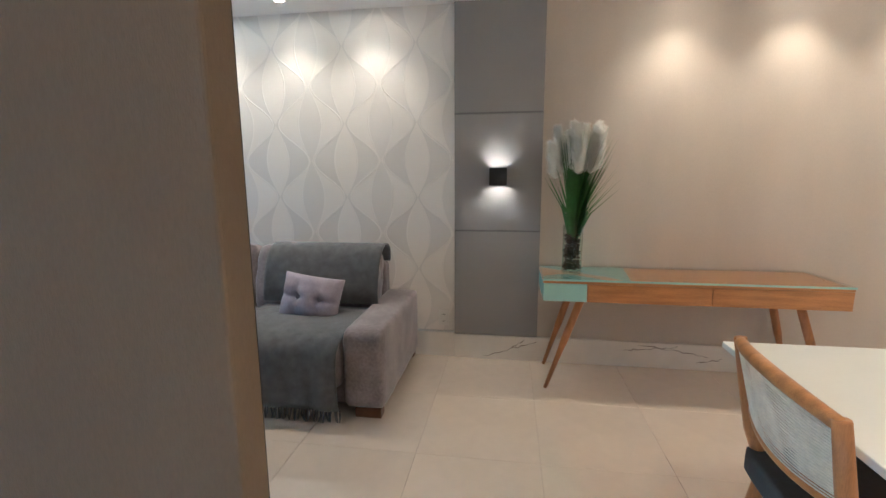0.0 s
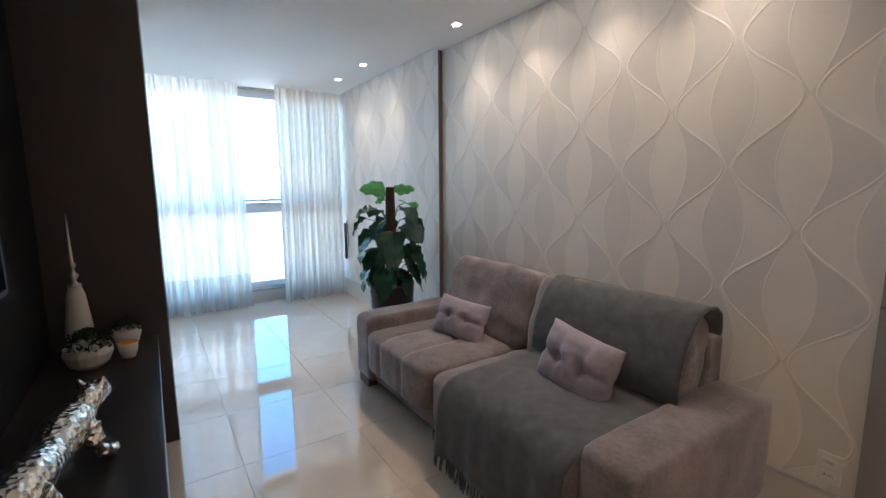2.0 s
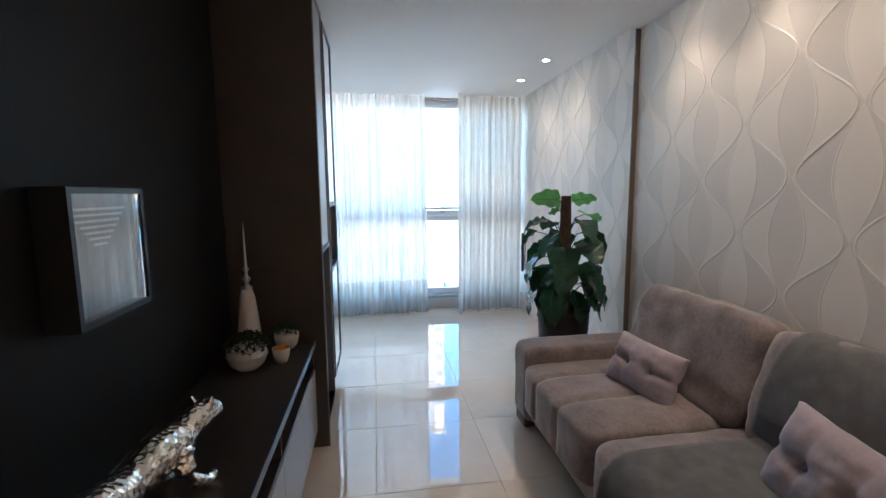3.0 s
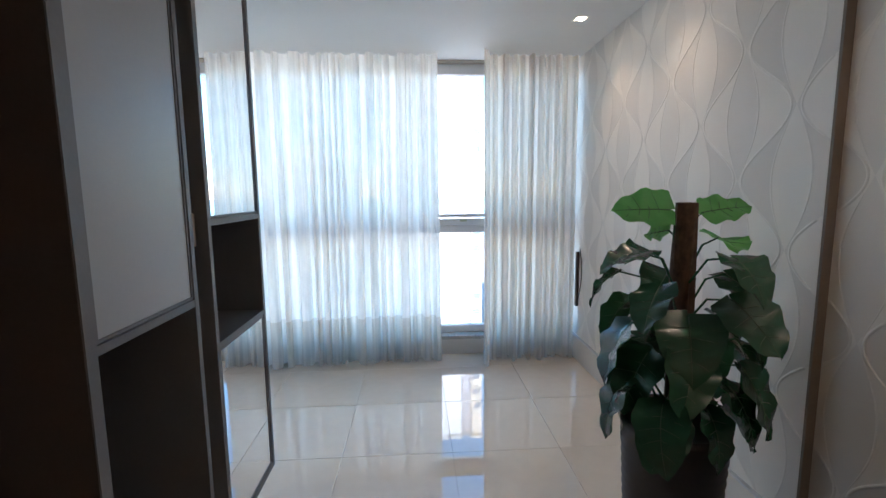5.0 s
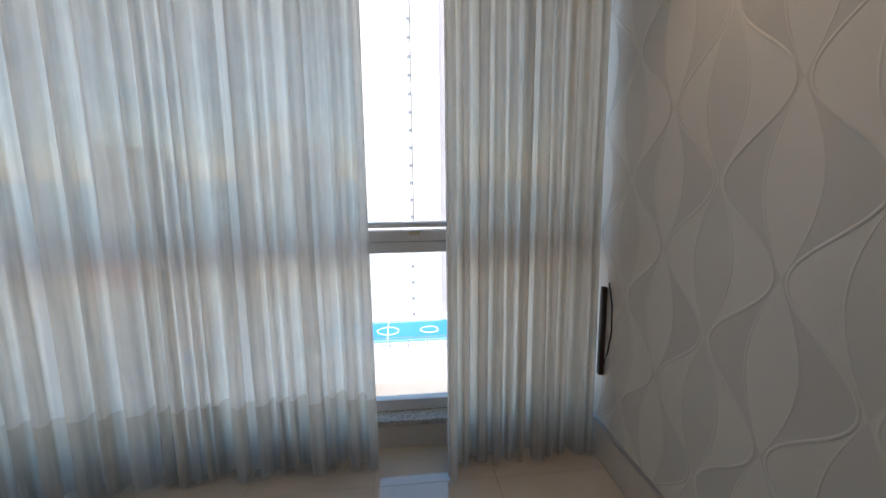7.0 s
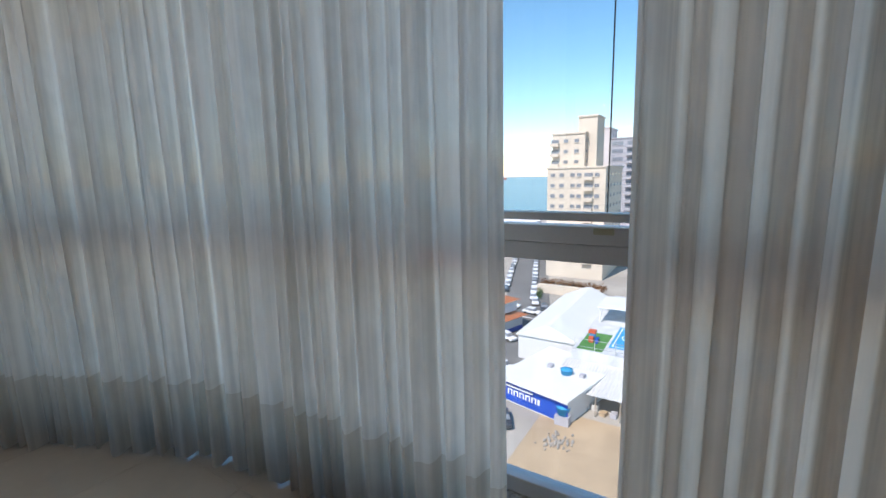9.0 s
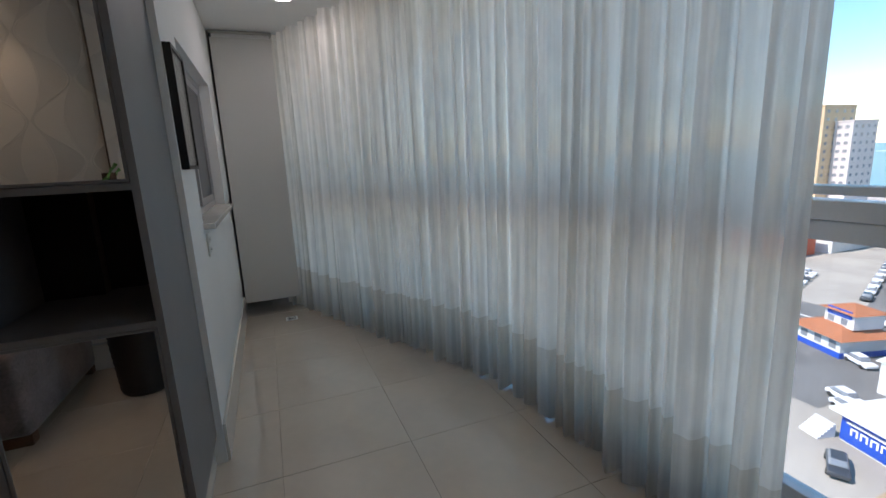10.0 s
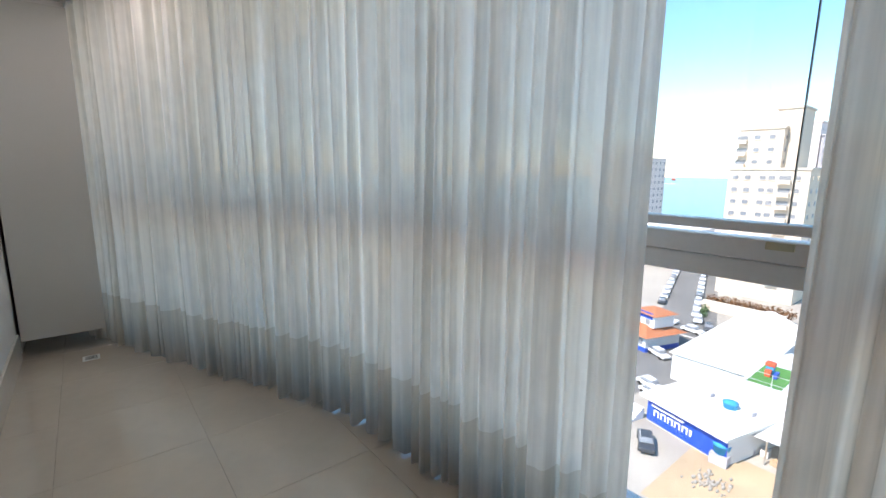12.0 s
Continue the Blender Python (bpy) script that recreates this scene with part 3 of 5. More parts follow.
def sofa():
    ob = thing("sofa", "two-seat taupe velvet sofa with wide block arms", "sofa")
    part("base", slab(-2.29, -0.965, 0.055, -0.52, -0.06, 0.20, bevel=0.015), velvet, ob)
    part("back_frame", slab(-2.30, -0.17, 0.10, -0.52, -0.025, 0.72, bevel=0.03, seg=3), velvet, ob, smooth=False)
    for x0, x1 in ((-2.485, -2.27), (-0.535, -0.305)):
        bm = puff((x1 - x0, 0.99, 0.455), 16, 13, wrinkle=0.003, seed=int(x0 * 10))
        part("arm", placed(bm, pose((x0 + x1) / 2, -0.52, 0.2775)), velvet, ob, smooth=True)
    bm = puff((0.80, 0.82, 0.275), 9, 39, ((-0.40, 0.028), (0.28, 0.028)), 0.005, 3, 0.10)
    part("seat_cushion", placed(bm, pose(-1.905, -0.630, 0.285)), velvet, ob, "channel stitched seat cushion", smooth=True)
    bm = puff((0.955, 0.82, 0.275), 9, 39, ((-0.40, 0.018), (0.28, 0.018)), 0.005, 5, 0.10)
    part("seat_cushion", placed(bm, pose(-1.02, -0.630, 0.285)), velvet, ob, "channel stitched seat cushion", smooth=True)
    bm = puff((0.85, 0.23, 0.51), 6, 19, (), 0.016, 8)
    part("back_cushion", placed(bm, pose(-1.845, -0.275, 0.615, -14, 0, 0)), velvet, ob, smooth=True)
    bm = puff((0.90, 0.23, 0.51), 6, 19, (), 0.016, 11)
    part("back_cushion", placed(bm, pose(-0.975, -0.275, 0.615, -14, 0, 0)), velvet, ob, smooth=True)
    ob.location = (0.025, 0.065, 0)
    for x, y in ((-2.40, -0.965), (-1.46, -0.94), (-0.40, -0.965), (-2.40, -0.10), (-0.40, -0.10)):
        part("foot", slab(x - 0.075, y - 0.035, 0.0, x + 0.075, y + 0.035, 0.058, bevel=0.004), foot_m, ob, "brown wooden block foot")


sofa()


def throw_pillow(m, label, seed):
    ob = thing("throw_pillow", label, "pillow", group="pillows on the sofa")
    bm = bmesh.new()
    bmesh.ops.create_cube(bm, size=2.0)
    bmesh.ops.subdivide_edges(bm, edges=bm.edges[:], cuts=25, use_grid_fill=True)
    for v in bm.verts:
        x, y, z = v.co
        edge = max(0.0, (1 - abs(x) ** 2.6)) ** 0.5 * max(0.0, (1 - abs(z) ** 2.6)) ** 0.5
        t = 0.012 + 0.085 * edge
        for bx in (-0.38, 0.38):
            r2 = (x - bx) ** 2 * 1.8 + z * z
            t -= 0.032 * math.exp(-r2 / 0.045)
            t -= 0.012 * math.exp(-((x - bx) ** 2) / 0.006) + 0.010 * math.exp(-(z * z) / 0.012) * (abs(x) > 0.3)
        pinch = 1 - 0.05 * (1 - max(abs(x), abs(z)) ** 2)
        n = 0.006 * noise.noise(Vector((x * 3 + seed, y, z * 3))) + 0.006 * noise.noise(Vector((x * 9 + seed, y, z * 6))) * edge
        v.co = Vector((x * 0.206 * (1 - 0.035 * (1 - z * z)), y * (max(0.006, t) * 0.9 + n), z * 0.138 * (1 - 0.05 * (1 - x * x)))) * pinch
    part("cover", bm, pillow_m, ob, smooth=True)
    for bx in (-0.38, 0.38):
        part("button", placed(lathe([(0.0, 0.0), (0.014, 0.001), (0.017, 0.005), (0.010, 0.010), (0.0, 0.011)], 16), pose(bx * 0.206, -0.034, 0, 90)), pillow_m, ob, "covered tuft button")
    ob.matrix_basis = m


throw_pillow(pose(-1.825, -0.490, 0.530, -24, 4, 14) @ Matrix.Scale(0.93, 4), "mauve velvet pillow with two tuft buttons, leaning on the back cushion", 2)
throw_pillow(pose(-0.885, -0.50, 0.550, -18, 6, -4) @ Matrix.Diagonal((1.0, 1.0, 1.12, 1)), "mauve velvet pillow with two tuft buttons, on the grey throw", 5)


def throw():
    ob = thing("throw_blanket", "grey woven throw with a fringe draped over the seat and backrest", "blanket")

    def drape(x0, x1, prof, seed, fan=0.0):
        bm, n = bmesh.new(), 40
        rows = []
        for j, (y, z) in enumerate(prof):
            f = j / (len(prof) - 1)
            row = []
            for i in range(n + 1):
                x = x0 + (x1 - x0) * i / n
                w = 0.006 * math.sin(i * 0.9 + seed) * max(0, f - 0.4) + 0.012 * math.sin(i * 0.33 + seed * 2) * max(0, f - 0.5) + 0.003 * noise.noise(Vector((x * 14, f * 9, seed)))
                row.append(bm.verts.new((x + fan * f * (i / n - 0.5) + 0.012 * math.sin(f * 5 + seed), y - w * 1.6, z + w * 0.4)))
            rows.append(row)
        for a, b in zip(rows, rows[1:]):
            for i in range(n):
                bm.faces.new((a[i], a[i + 1], b[i + 1], b[i]))
        return bm

    prof = [(-0.40, 0.462), (-0.50, 0.462), (-0.60, 0.462), (-0.70, 0.462), (-0.80, 0.460), (-0.88, 0.455), (-0.94, 0.445), (-0.985, 0.42), (-1.012, 0.385), (-1.022, 0.34), (-1.026, 0.28), (-1.03, 0.22), (-1.034, 0.16), (-1.036, 0.10), (-1.038, 0.065)]
    bm = drape(-1.34, -0.575, prof, 1, 0.03)
    c = part("seat_cloth", bm, throw_m, ob, smooth=True)
    sol = c.modifiers.new("thick", "SOLIDIFY")
    sol.thickness, sol.offset = 0.008, 0
    prof = [(-0.44, 0.50), (-0.43, 0.58), (-0.41, 0.66), (-0.385, 0.74), (-0.355, 0.81), (-0.32, 0.855), (-0.27, 0.878), (-0.21, 0.872), (-0.165, 0.84), (-0.145, 0.78), (-0.14, 0.74)]
    c = part("back_cloth", drape(-1.31, -0.50, prof, 4), throw_m, ob, smooth=True)
    sol = c.modifiers.new("thick", "SOLIDIFY")
    sol.thickness, sol.offset = 0.010, 0
    rng = random.Random(4)
    bm = bmesh.new()
    for i in range(52):
        x = -1.345 + 0.79 * i / 51
        y = -1.042 + rng.uniform(-0.012, 0.006)
        tube([(x, y, 0.075), (x + rng.uniform(-0.006, 0.006), y - 0.006, 0.045), (x + rng.uniform(-0.014, 0.014), y - 0.008, 0.008)], [0.004, 0.006, 0.003], 5, bm)
    part("fringe", bm, throw_m, ob, "knotted grey fringe")
    ob.location = (0.045, 0.032, 0)


throw()


# ---- potted plant ----
def leaf_blade(length, width, droop, fold=0.25, seed=0):
    """A broad pointed leaf along +x with a folded midrib and drooping tip."""
    bm, n, k = bmesh.new(), 12, 6
    rng = random.Random(seed)
    ph = rng.uniform(0, 6)
    rows = []
    for i in range(n + 1):
        f = i / n
        w = width * 0.5 * (math.sin(math.pi * min(1, f ** 0.58)) ** 0.58) + 0.002
        bend = droop * f * f * length
        row = []
        for j in range(k + 1):
            g = j / k * 2 - 1
            ruff = 0.010 * math.sin(f * 17 + ph + g * 2) * abs(g)
            row.append(bm.verts.new((f * length * (1 - 0.25 * abs(droop) * f) - 0.12 * width * abs(g) * (1 - f), g * w, abs(g) * w * fold - bend + ruff)))
        rows.append(row)
    for a, b in zip(rows, rows[1:]):
        for j in range(k):
            bm.faces.new((a[j], a[j + 1], b[j + 1], b[j]))
    return bm


def leaf_ribs(length, width, droop, fold):
    """The midrib and the side veins, lying on the blade."""
    def on_blade(f, g):
        w = width * 0.5 * (math.sin(math.pi * min(1, f ** 0.58)) ** 0.58) + 0.002
        return Vector((f * length * (1 - 0.25 * abs(droop) * f) - 0.12 * width * abs(g) * (1 - f), g * w, abs(g) * w * fold - droop * f * f * length + 0.0004))

    bm = tube([on_blade(f / 8, 0) for f in range(9)], [0.0022 * (1 - f / 9) + 0.0003 for f in range(9)], 4)
    for f in (0.18, 0.34, 0.50, 0.66):
        for g in (-1, 1):
            tube([on_blade(f + 0.05 * q, g * 0.27 * q) for q in range(4)], [0.0011, 0.0010, 0.0008, 0.0004], 4, bm)
    return bm


def plant():
    px, py = -2.87, -0.45
    ob = thing("potted_plant", "tall climbing plant with dark green leaves in a brown pot", "potted plant", (px, py, 0))
    prof = [(0.0, 0.0), (0.142, 0.0), (0.150, 0.01)]
    for i in range(13):
        z = 0.02 + 0.0425 * i
        r = 0.150 + 0.032 * z / 0.58
        prof += [(r, z), (r + 0.006, z + 0.021)]
    prof += [(0.188, 0.585), (0.178, 0.585), (0.172, 0.52), (0.0, 0.52)]
    part("pot", lathe(prof, 40), pot_m, ob, "dark brown ribbed pot", smooth=True)
    rng = random.Random(11)
    bm = tube([(0.0, 0.0, 0.45), (0.004, 0, 0.7), (-0.004, 0.004, 0.95), (0.0, 0.0, 1.15), (0.004, 0, 1.37)], [0.040, 0.038, 0.040, 0.038, 0.036], 14)
    for v in bm.verts:
        v.co += Vector((rng.uniform(-1, 1), rng.uniform(-1, 1), 0)) * 0.004
    part("coir_pole", bm, coir, ob, "rough brown coir pole")
    spec = []
    for z, cnt, ln, dip in ((1.20, 4, 0.19, 4), (1.10, 5, 0.205, 26), (0.99, 6, 0.215, 40), (0.87, 7, 0.225, 50), (0.76, 8, 0.225, 58), (0.67, 6, 0.21, 62)):
        for i in range(cnt):
            spec.append((z + rng.uniform(-0.035, 0.035), radians(255) + 2 * math.pi * (i + rng.uniform(-0.22, 0.22)) / cnt + z * 11, ln * rng.uniform(0.82, 1.12), 0.8 * dip + rng.uniform(-12, 12)))
    spec += [(1.345, radians(262), 0.20, -4), (1.335, radians(80), 0.17, -12), (1.27, radians(215), 0.10, 10)]
    for i, (z, az, ln, dip) in enumerate(spec):
        reach = 0.14 + 0.12 * rng.random() if z < 1.25 else 0.055
        if py + math.sin(az) * (reach + ln * 0.8) > -0.07:
            reach *= 0.6
            ln *= 0.8
        if py + math.sin(az) * (reach + ln) > -0.05:
            ln = max(0.1, (-0.05 - py) / max(0.2, math.sin(az)) - reach)
        d = Vector((math.cos(az), math.sin(az), 0))
        a, b = Vector((0, 0, z - 0.11)) + d * 0.036, Vector((0, 0, z)) + d * reach
        part("stem", tube([a, (a + b) / 2 + Vector((0, 0, 0.035)) - d * 0.012, b], [0.0045, 0.004, 0.0032], 6), leaf_m, ob)
        topmost = z > 1.25
        droop, wide = (0.12 if topmost else rng.uniform(0.2, 0.6)), ln * rng.uniform(0.74, 0.92)
        fold = rng.uniform(0.10, 0.28)
        twist = (-46 if math.sin(az) < 0 else 40) if topmost else rng.uniform(-26, 26)
        m = Matrix.Translation(b) @ Matrix.Rotation(az, 4, "Z") @ Matrix.Rotation(radians(dip), 4, "Y") @ Matrix.Rotation(radians(twist), 4, "X")
        # the highest leaves take the copy coloured as lit from behind
        blade = part("leaf", placed(leaf_blade(ln, wide, droop, fold, i), m), leaf_backlit if z > 1.22 else leaf_m, ob, smooth=True)
        part("veins", placed(leaf_ribs(ln, wide, droop, fold), m), leaf_vein, blade)


plant()


# ---- console table with vase ----
def leg(a, b, r0, r1, n=10):
    a, b = Vector(a), Vector(b)
    return tube([a, a + (b - a) * 0.45, a + (b - a) * 0.55, b], [r0, r0, r0 * 0.78, r1], n)


def console():
    ob = thing("console_table", "honey oak console table with aqua end and splayed legs", "console table")
    T, B, F = 0.716, 0.583, -0.465
    part("tabletop", slab(0.60, F, T - 0.022, 2.285, -0.03, T - 0.006, bevel=0.002), oak, ob)
    part("glass_top", slab(0.598, F - 0.003, T + 0.0005, 2.287, -0.028, T + 0.006, bevel=0.001), thin_glass("console_glass", (0.97, 0.985, 0.98), 0.05), ob, "clear greenish glass sheet")
    part("glass_edge", slab(0.598, F - 0.006, T - 0.006, 2.287, F - 0.0035, T + 0.006), aqua, ob)
    bm = bmesh.new()
    bm.faces.new([bm.verts.new(p) for p in ((0.602, F + 0.002, T - 0.0045), (1.11, F + 0.002, T - 0.0045), (1.16, -0.032, T - 0.0045), (0.602, -0.032, T - 0.0045))])
    top = bmesh.ops.extrude_face_region(bm, geom=bm.faces[:])
    bmesh.ops.translate(bm, verts=[v for v in top["geom"] if isinstance(v, bmesh.types.BMVert)], vec=(0, 0, 0.002))
    part("aqua_inlay", bm, aqua, ob, "aqua lacquered end of the top")
    bm = bmesh.new()
    n = 18
    lo, hi = [], []
    for i in range(n + 1):
        f = i / n
        x = 0.605 + 0.46 * f
        lo.append(bm.verts.new((x, F + 0.004 + 0.20 * math.sin(math.pi * min(1, 0.18 + f * 0.9)) ** 1.2 * (1 - 0.55 * f), T - 0.0015)))
        hi.append(bm.verts.new((x, F + 0.015 + 0.36 * (1 - f) ** 0.8 + 0.02 * f, T - 0.0015)))
    for i in range(n):
        bm.faces.new((lo[i], lo[i + 1], hi[i + 1], hi[i]))
    part("wood_swoosh", bm, oak, ob, "curved oak inlay")
    part("aqua_box", slab(0.602, F, B, 0.858, -0.035, T - 0.023, bevel=0.003), aqua, ob, "aqua lacquered end box")
    part("frame", slab(0.86, F + 0.02, B, 2.283, -0.035, T - 0.023), oak, ob)
    for x0, x1 in ((0.862, 1.555), (1.559, 2.283)):
        part("drawer_front", slab(x0, F, B, x1, F + 0.018, T - 0.024, bevel=0.002), oak, ob)
    for a, b in (((0.835, -0.40, B), (0.634, -0.427, 0)), ((0.82, -0.10, B), (0.65, -0.06, 0)), ((2.06, -0.40, B), (2.25, -0.427, 0)), ((2.06, -0.10, B), (2.23, -0.06, 0))):
        part("leg", leg(a, b, 0.024, 0.012), oak_v, ob, smooth=True)


console()


def grass_vase():
    ob = thing("vase_with_grass", "glass vase holding green grass and white pampas plumes", "vase", (0.785, -0.29, 0.7225))
    part("vase_glass", lathe([(0.0, 0.0), (0.058, 0.0), (0.062, 0.006), (0.062, 0.31), (0.059, 0.31), (0.059, 0.012), (0.0, 0.012)], 36), vase_glass, ob, "clear glass cylinder", smooth=True)
    rng = random.Random(21)
    bm = bmesh.new()
    for _ in range(150):
        a, r, z = rng.uniform(0, 6.28), 0.045 * math.sqrt(rng.random()), rng.uniform(0.02, 0.25)
        s = rng.uniform(0.008, 0.016)
        c = Vector((r * math.cos(a), r * math.sin(a), z))
        b2 = bmesh.ops.create_icosphere(bm, subdivisions=1, radius=s)
        for v in b2["verts"]:
            v.co = Vector((v.co.x * 1.3, v.co.y, v.co.z * 0.7)) * rng.uniform(0.8, 1.2) + c
    part("bark_chips", bm, stone_m, ob, "dark bark chips")
    bm = bmesh.new()
    for i in range(300):
        a, sp = rng.uniform(0, 6.28), min(0.19, abs(rng.gauss(0, 0.10)))
        h = rng.uniform(0.60, 0.97)
        tip = Vector((sp * 1.3 * math.cos(a) + 0.035, sp * 0.8 * math.sin(a), h - sp * 0.4))
        base = Vector((0.025 * math.cos(a), 0.025 * math.sin(a), 0.22))
        mid = base.lerp(tip, 0.5) - Vector((tip.x, tip.y, 0)) * 0.18
        w = rng.uniform(0.003, 0.006)
        sd = Vector((math.sin(a + 0.8), -math.cos(a + 0.8), 0)) * w
        q = [bm.verts.new(p) for p in (base - sd, base + sd, mid + sd, mid - sd, tip)]
        bm.faces.new((q[0], q[1], q[2], q[3]))
        bm.faces.new((q[3], q[2], q[4]))
    part("grass_blades", bm, blade_m, ob, "long green grass blades")
    for k in range(16):
        a = 2 * math.pi * k / 16 + rng.uniform(-0.3, 0.3)
        sp = rng.uniform(0.03, 0.19)
        top = Vector((1.15 * sp * math.cos(a) + 0.035, 0.7 * sp * math.sin(a), rng.uniform(0.80, 0.93)))
        bm = bmesh.new()
        root = Vector((top.x * 0.76, top.y * 0.76, top.z - 0.21))
        for i in range(1300):
            f = rng.random()
            p = root.lerp(top, f)
            out = Vector((rng.gauss(0, 1), rng.gauss(0, 1), 0.7)).normalized()
            L = 0.058 * (1 - 0.6 * f) + 0.014
            e = p + out * L
            s = Vector((rng.uniform(-1, 1), rng.uniform(-1, 1), 0)).normalized() * 0.0034
            bm.faces.new([bm.verts.new(v) for v in (p - s, p + s, e)])
        part("plume", bm, plume_m, ob, "feathery white pampas plume")


grass_vase()


# ---- dining table and chair ----
def dining_table():
    ob = thing("dining_table", "dining table with a white glass top", "dining table")
    part("tabletop", slab(1.15, -3.10, 0.728, 2.15, -1.50, 0.752, bevel=0.004), white_glass, ob, "white painted glass top")
    part("apron", slab(1.30, -2.96, 0.66, 2.00, -1.64, 0.727), oak, ob)
    for x in (1.36, 1.96):
        for y in (-2.90, -1.70):
            part("leg", leg((x, y, 0.66), (x, y, 0.0), 0.035, 0.02), oak_v, ob)


dining_table()


def dining_chair(m):
    ob = thing("dining_chair", "oak dining chair with white cord back and dark seat", "chair")
    part("seat", placed(puff((0.53, 0.52, 0.075), 9, 9, (), 0.002, 2), pose(0.215, 0, 0.46)), seat_m, ob, "dark upholstered seat", smooth=True)
    part("seat_frame", slab(0.03, -0.235, 0.385, 0.47, 0.235, 0.425, bevel=0.01), oak, ob)

    def bow(z, amp, half, lift):
        return [(-0.03 + amp * (1 - (y / half) ** 2) * -1, y, z + lift * (1 - (abs(y) / half) ** 2)) for y in [half * (i / 8 - 1) for i in range(17)]]

    top, low = [(x - 0.05, y, z) for x, y, z in bow(0.835, 0.04, 0.235, 0.02)], bow(0.635, 0.04, 0.228, -0.02)
    part("top_rail", tube(top, [0.017 + 0.003 * math.sin(math.pi * i / 16) for i in range(17)], 10), oak, ob, smooth=True)
    part("lower_rail", tube(low, 0.015, 10), oak, ob, smooth=True)
    for sg in (-1, 1):
        part("back_post", tube([(-0.082, sg * 0.238, 0.848), (-0.055, sg * 0.234, 0.70), (-0.028, sg * 0.230, 0.56), (0.02, sg * 0.225, 0.42), (-0.02, sg * 0.235, 0.20), (-0.07, sg * 0.24, 0.0)], [0.018, 0.020, 0.021, 0.022, 0.019, 0.013], 10), oak_v, ob, smooth=True)
        part("front_leg", leg((0.42, sg * 0.21, 0.42), (0.45, sg * 0.225, 0.0), 0.022, 0.013), oak_v, ob, smooth=True)
    for i in range(26):
        f = (i + 0.6) / 26
        row = [Vector(a).lerp(b, f) for a, b in zip(top, low)]
        for dx in (-0.010, 0.010):
            part("cord", tube([p + Vector((dx, 0, 0.004 if dx > 0 else 0)) for p in row], 0.0020, 5), cane_m, ob, smooth=True)
    ob.matrix_basis = m


dining_chair(pose(1.16, -1.97, 0, 0, 0, -4))


# ---- sideboard by the black wall ----
def sideboard():
    ob = thing("sideboard", "long low dark wood sideboard with pale drawer fronts", "sideboard")
    part("top", slab(-2.288, -2.538, 0.590, -0.60, -2.1150, 0.620, bevel=0.002), dark_wood, ob)
    part("edge_strip", slab(-2.288, -2.1210, 0.589, -0.60, -2.1155, 0.619), alu, ob, "slim metal edge")
    part("back_panel", slab(-2.288, -2.536, 0.10, -0.60, -2.52, 0.588), dark_brown, ob)
    part("shelf", slab(-2.288, -2.52, 0.455, -0.60, -2.1300, 0.470), dark_wood, ob)
    part("carcass", slab(-2.288, -2.52, 0.10, -0.60, -2.1450, 0.453), dark_brown, ob)
    for x in (-2.28, -1.444, -0.61):
        part("divider", slab(x - 0.009, -2.52, 0.4715, x + 0.009, -2.1300, 0.5885), dark_brown, ob)
    xs = [-2.286, -1.865, -1.444, -1.023, -0.602]
    for a, b in zip(xs, xs[1:]):
        d = part("drawer", slab(a + 0.002, -2.1430, 0.105, b - 0.002, -2.1250, 0.452, bevel=0.002), door_grey, ob, "pale lacquered drawer front")
        c = (a + b) / 2
        h = bmesh.new()
        for q in ((c - 0.07, -2.1470, 0.38, c + 0.07, -2.1290, 0.386), (c - 0.07, -2.1470, 0.41, c + 0.07, -2.1290, 0.416)):
            box(h, *q)
        part("handle", h, alu, d)
    for x in (-2.1, -0.85):
        part("plinth", slab(x - 0.12, -2.50, 0.0, x + 0.12, -2.22, 0.10), black_metal, ob)


sideboard()
TOP = 0.6205


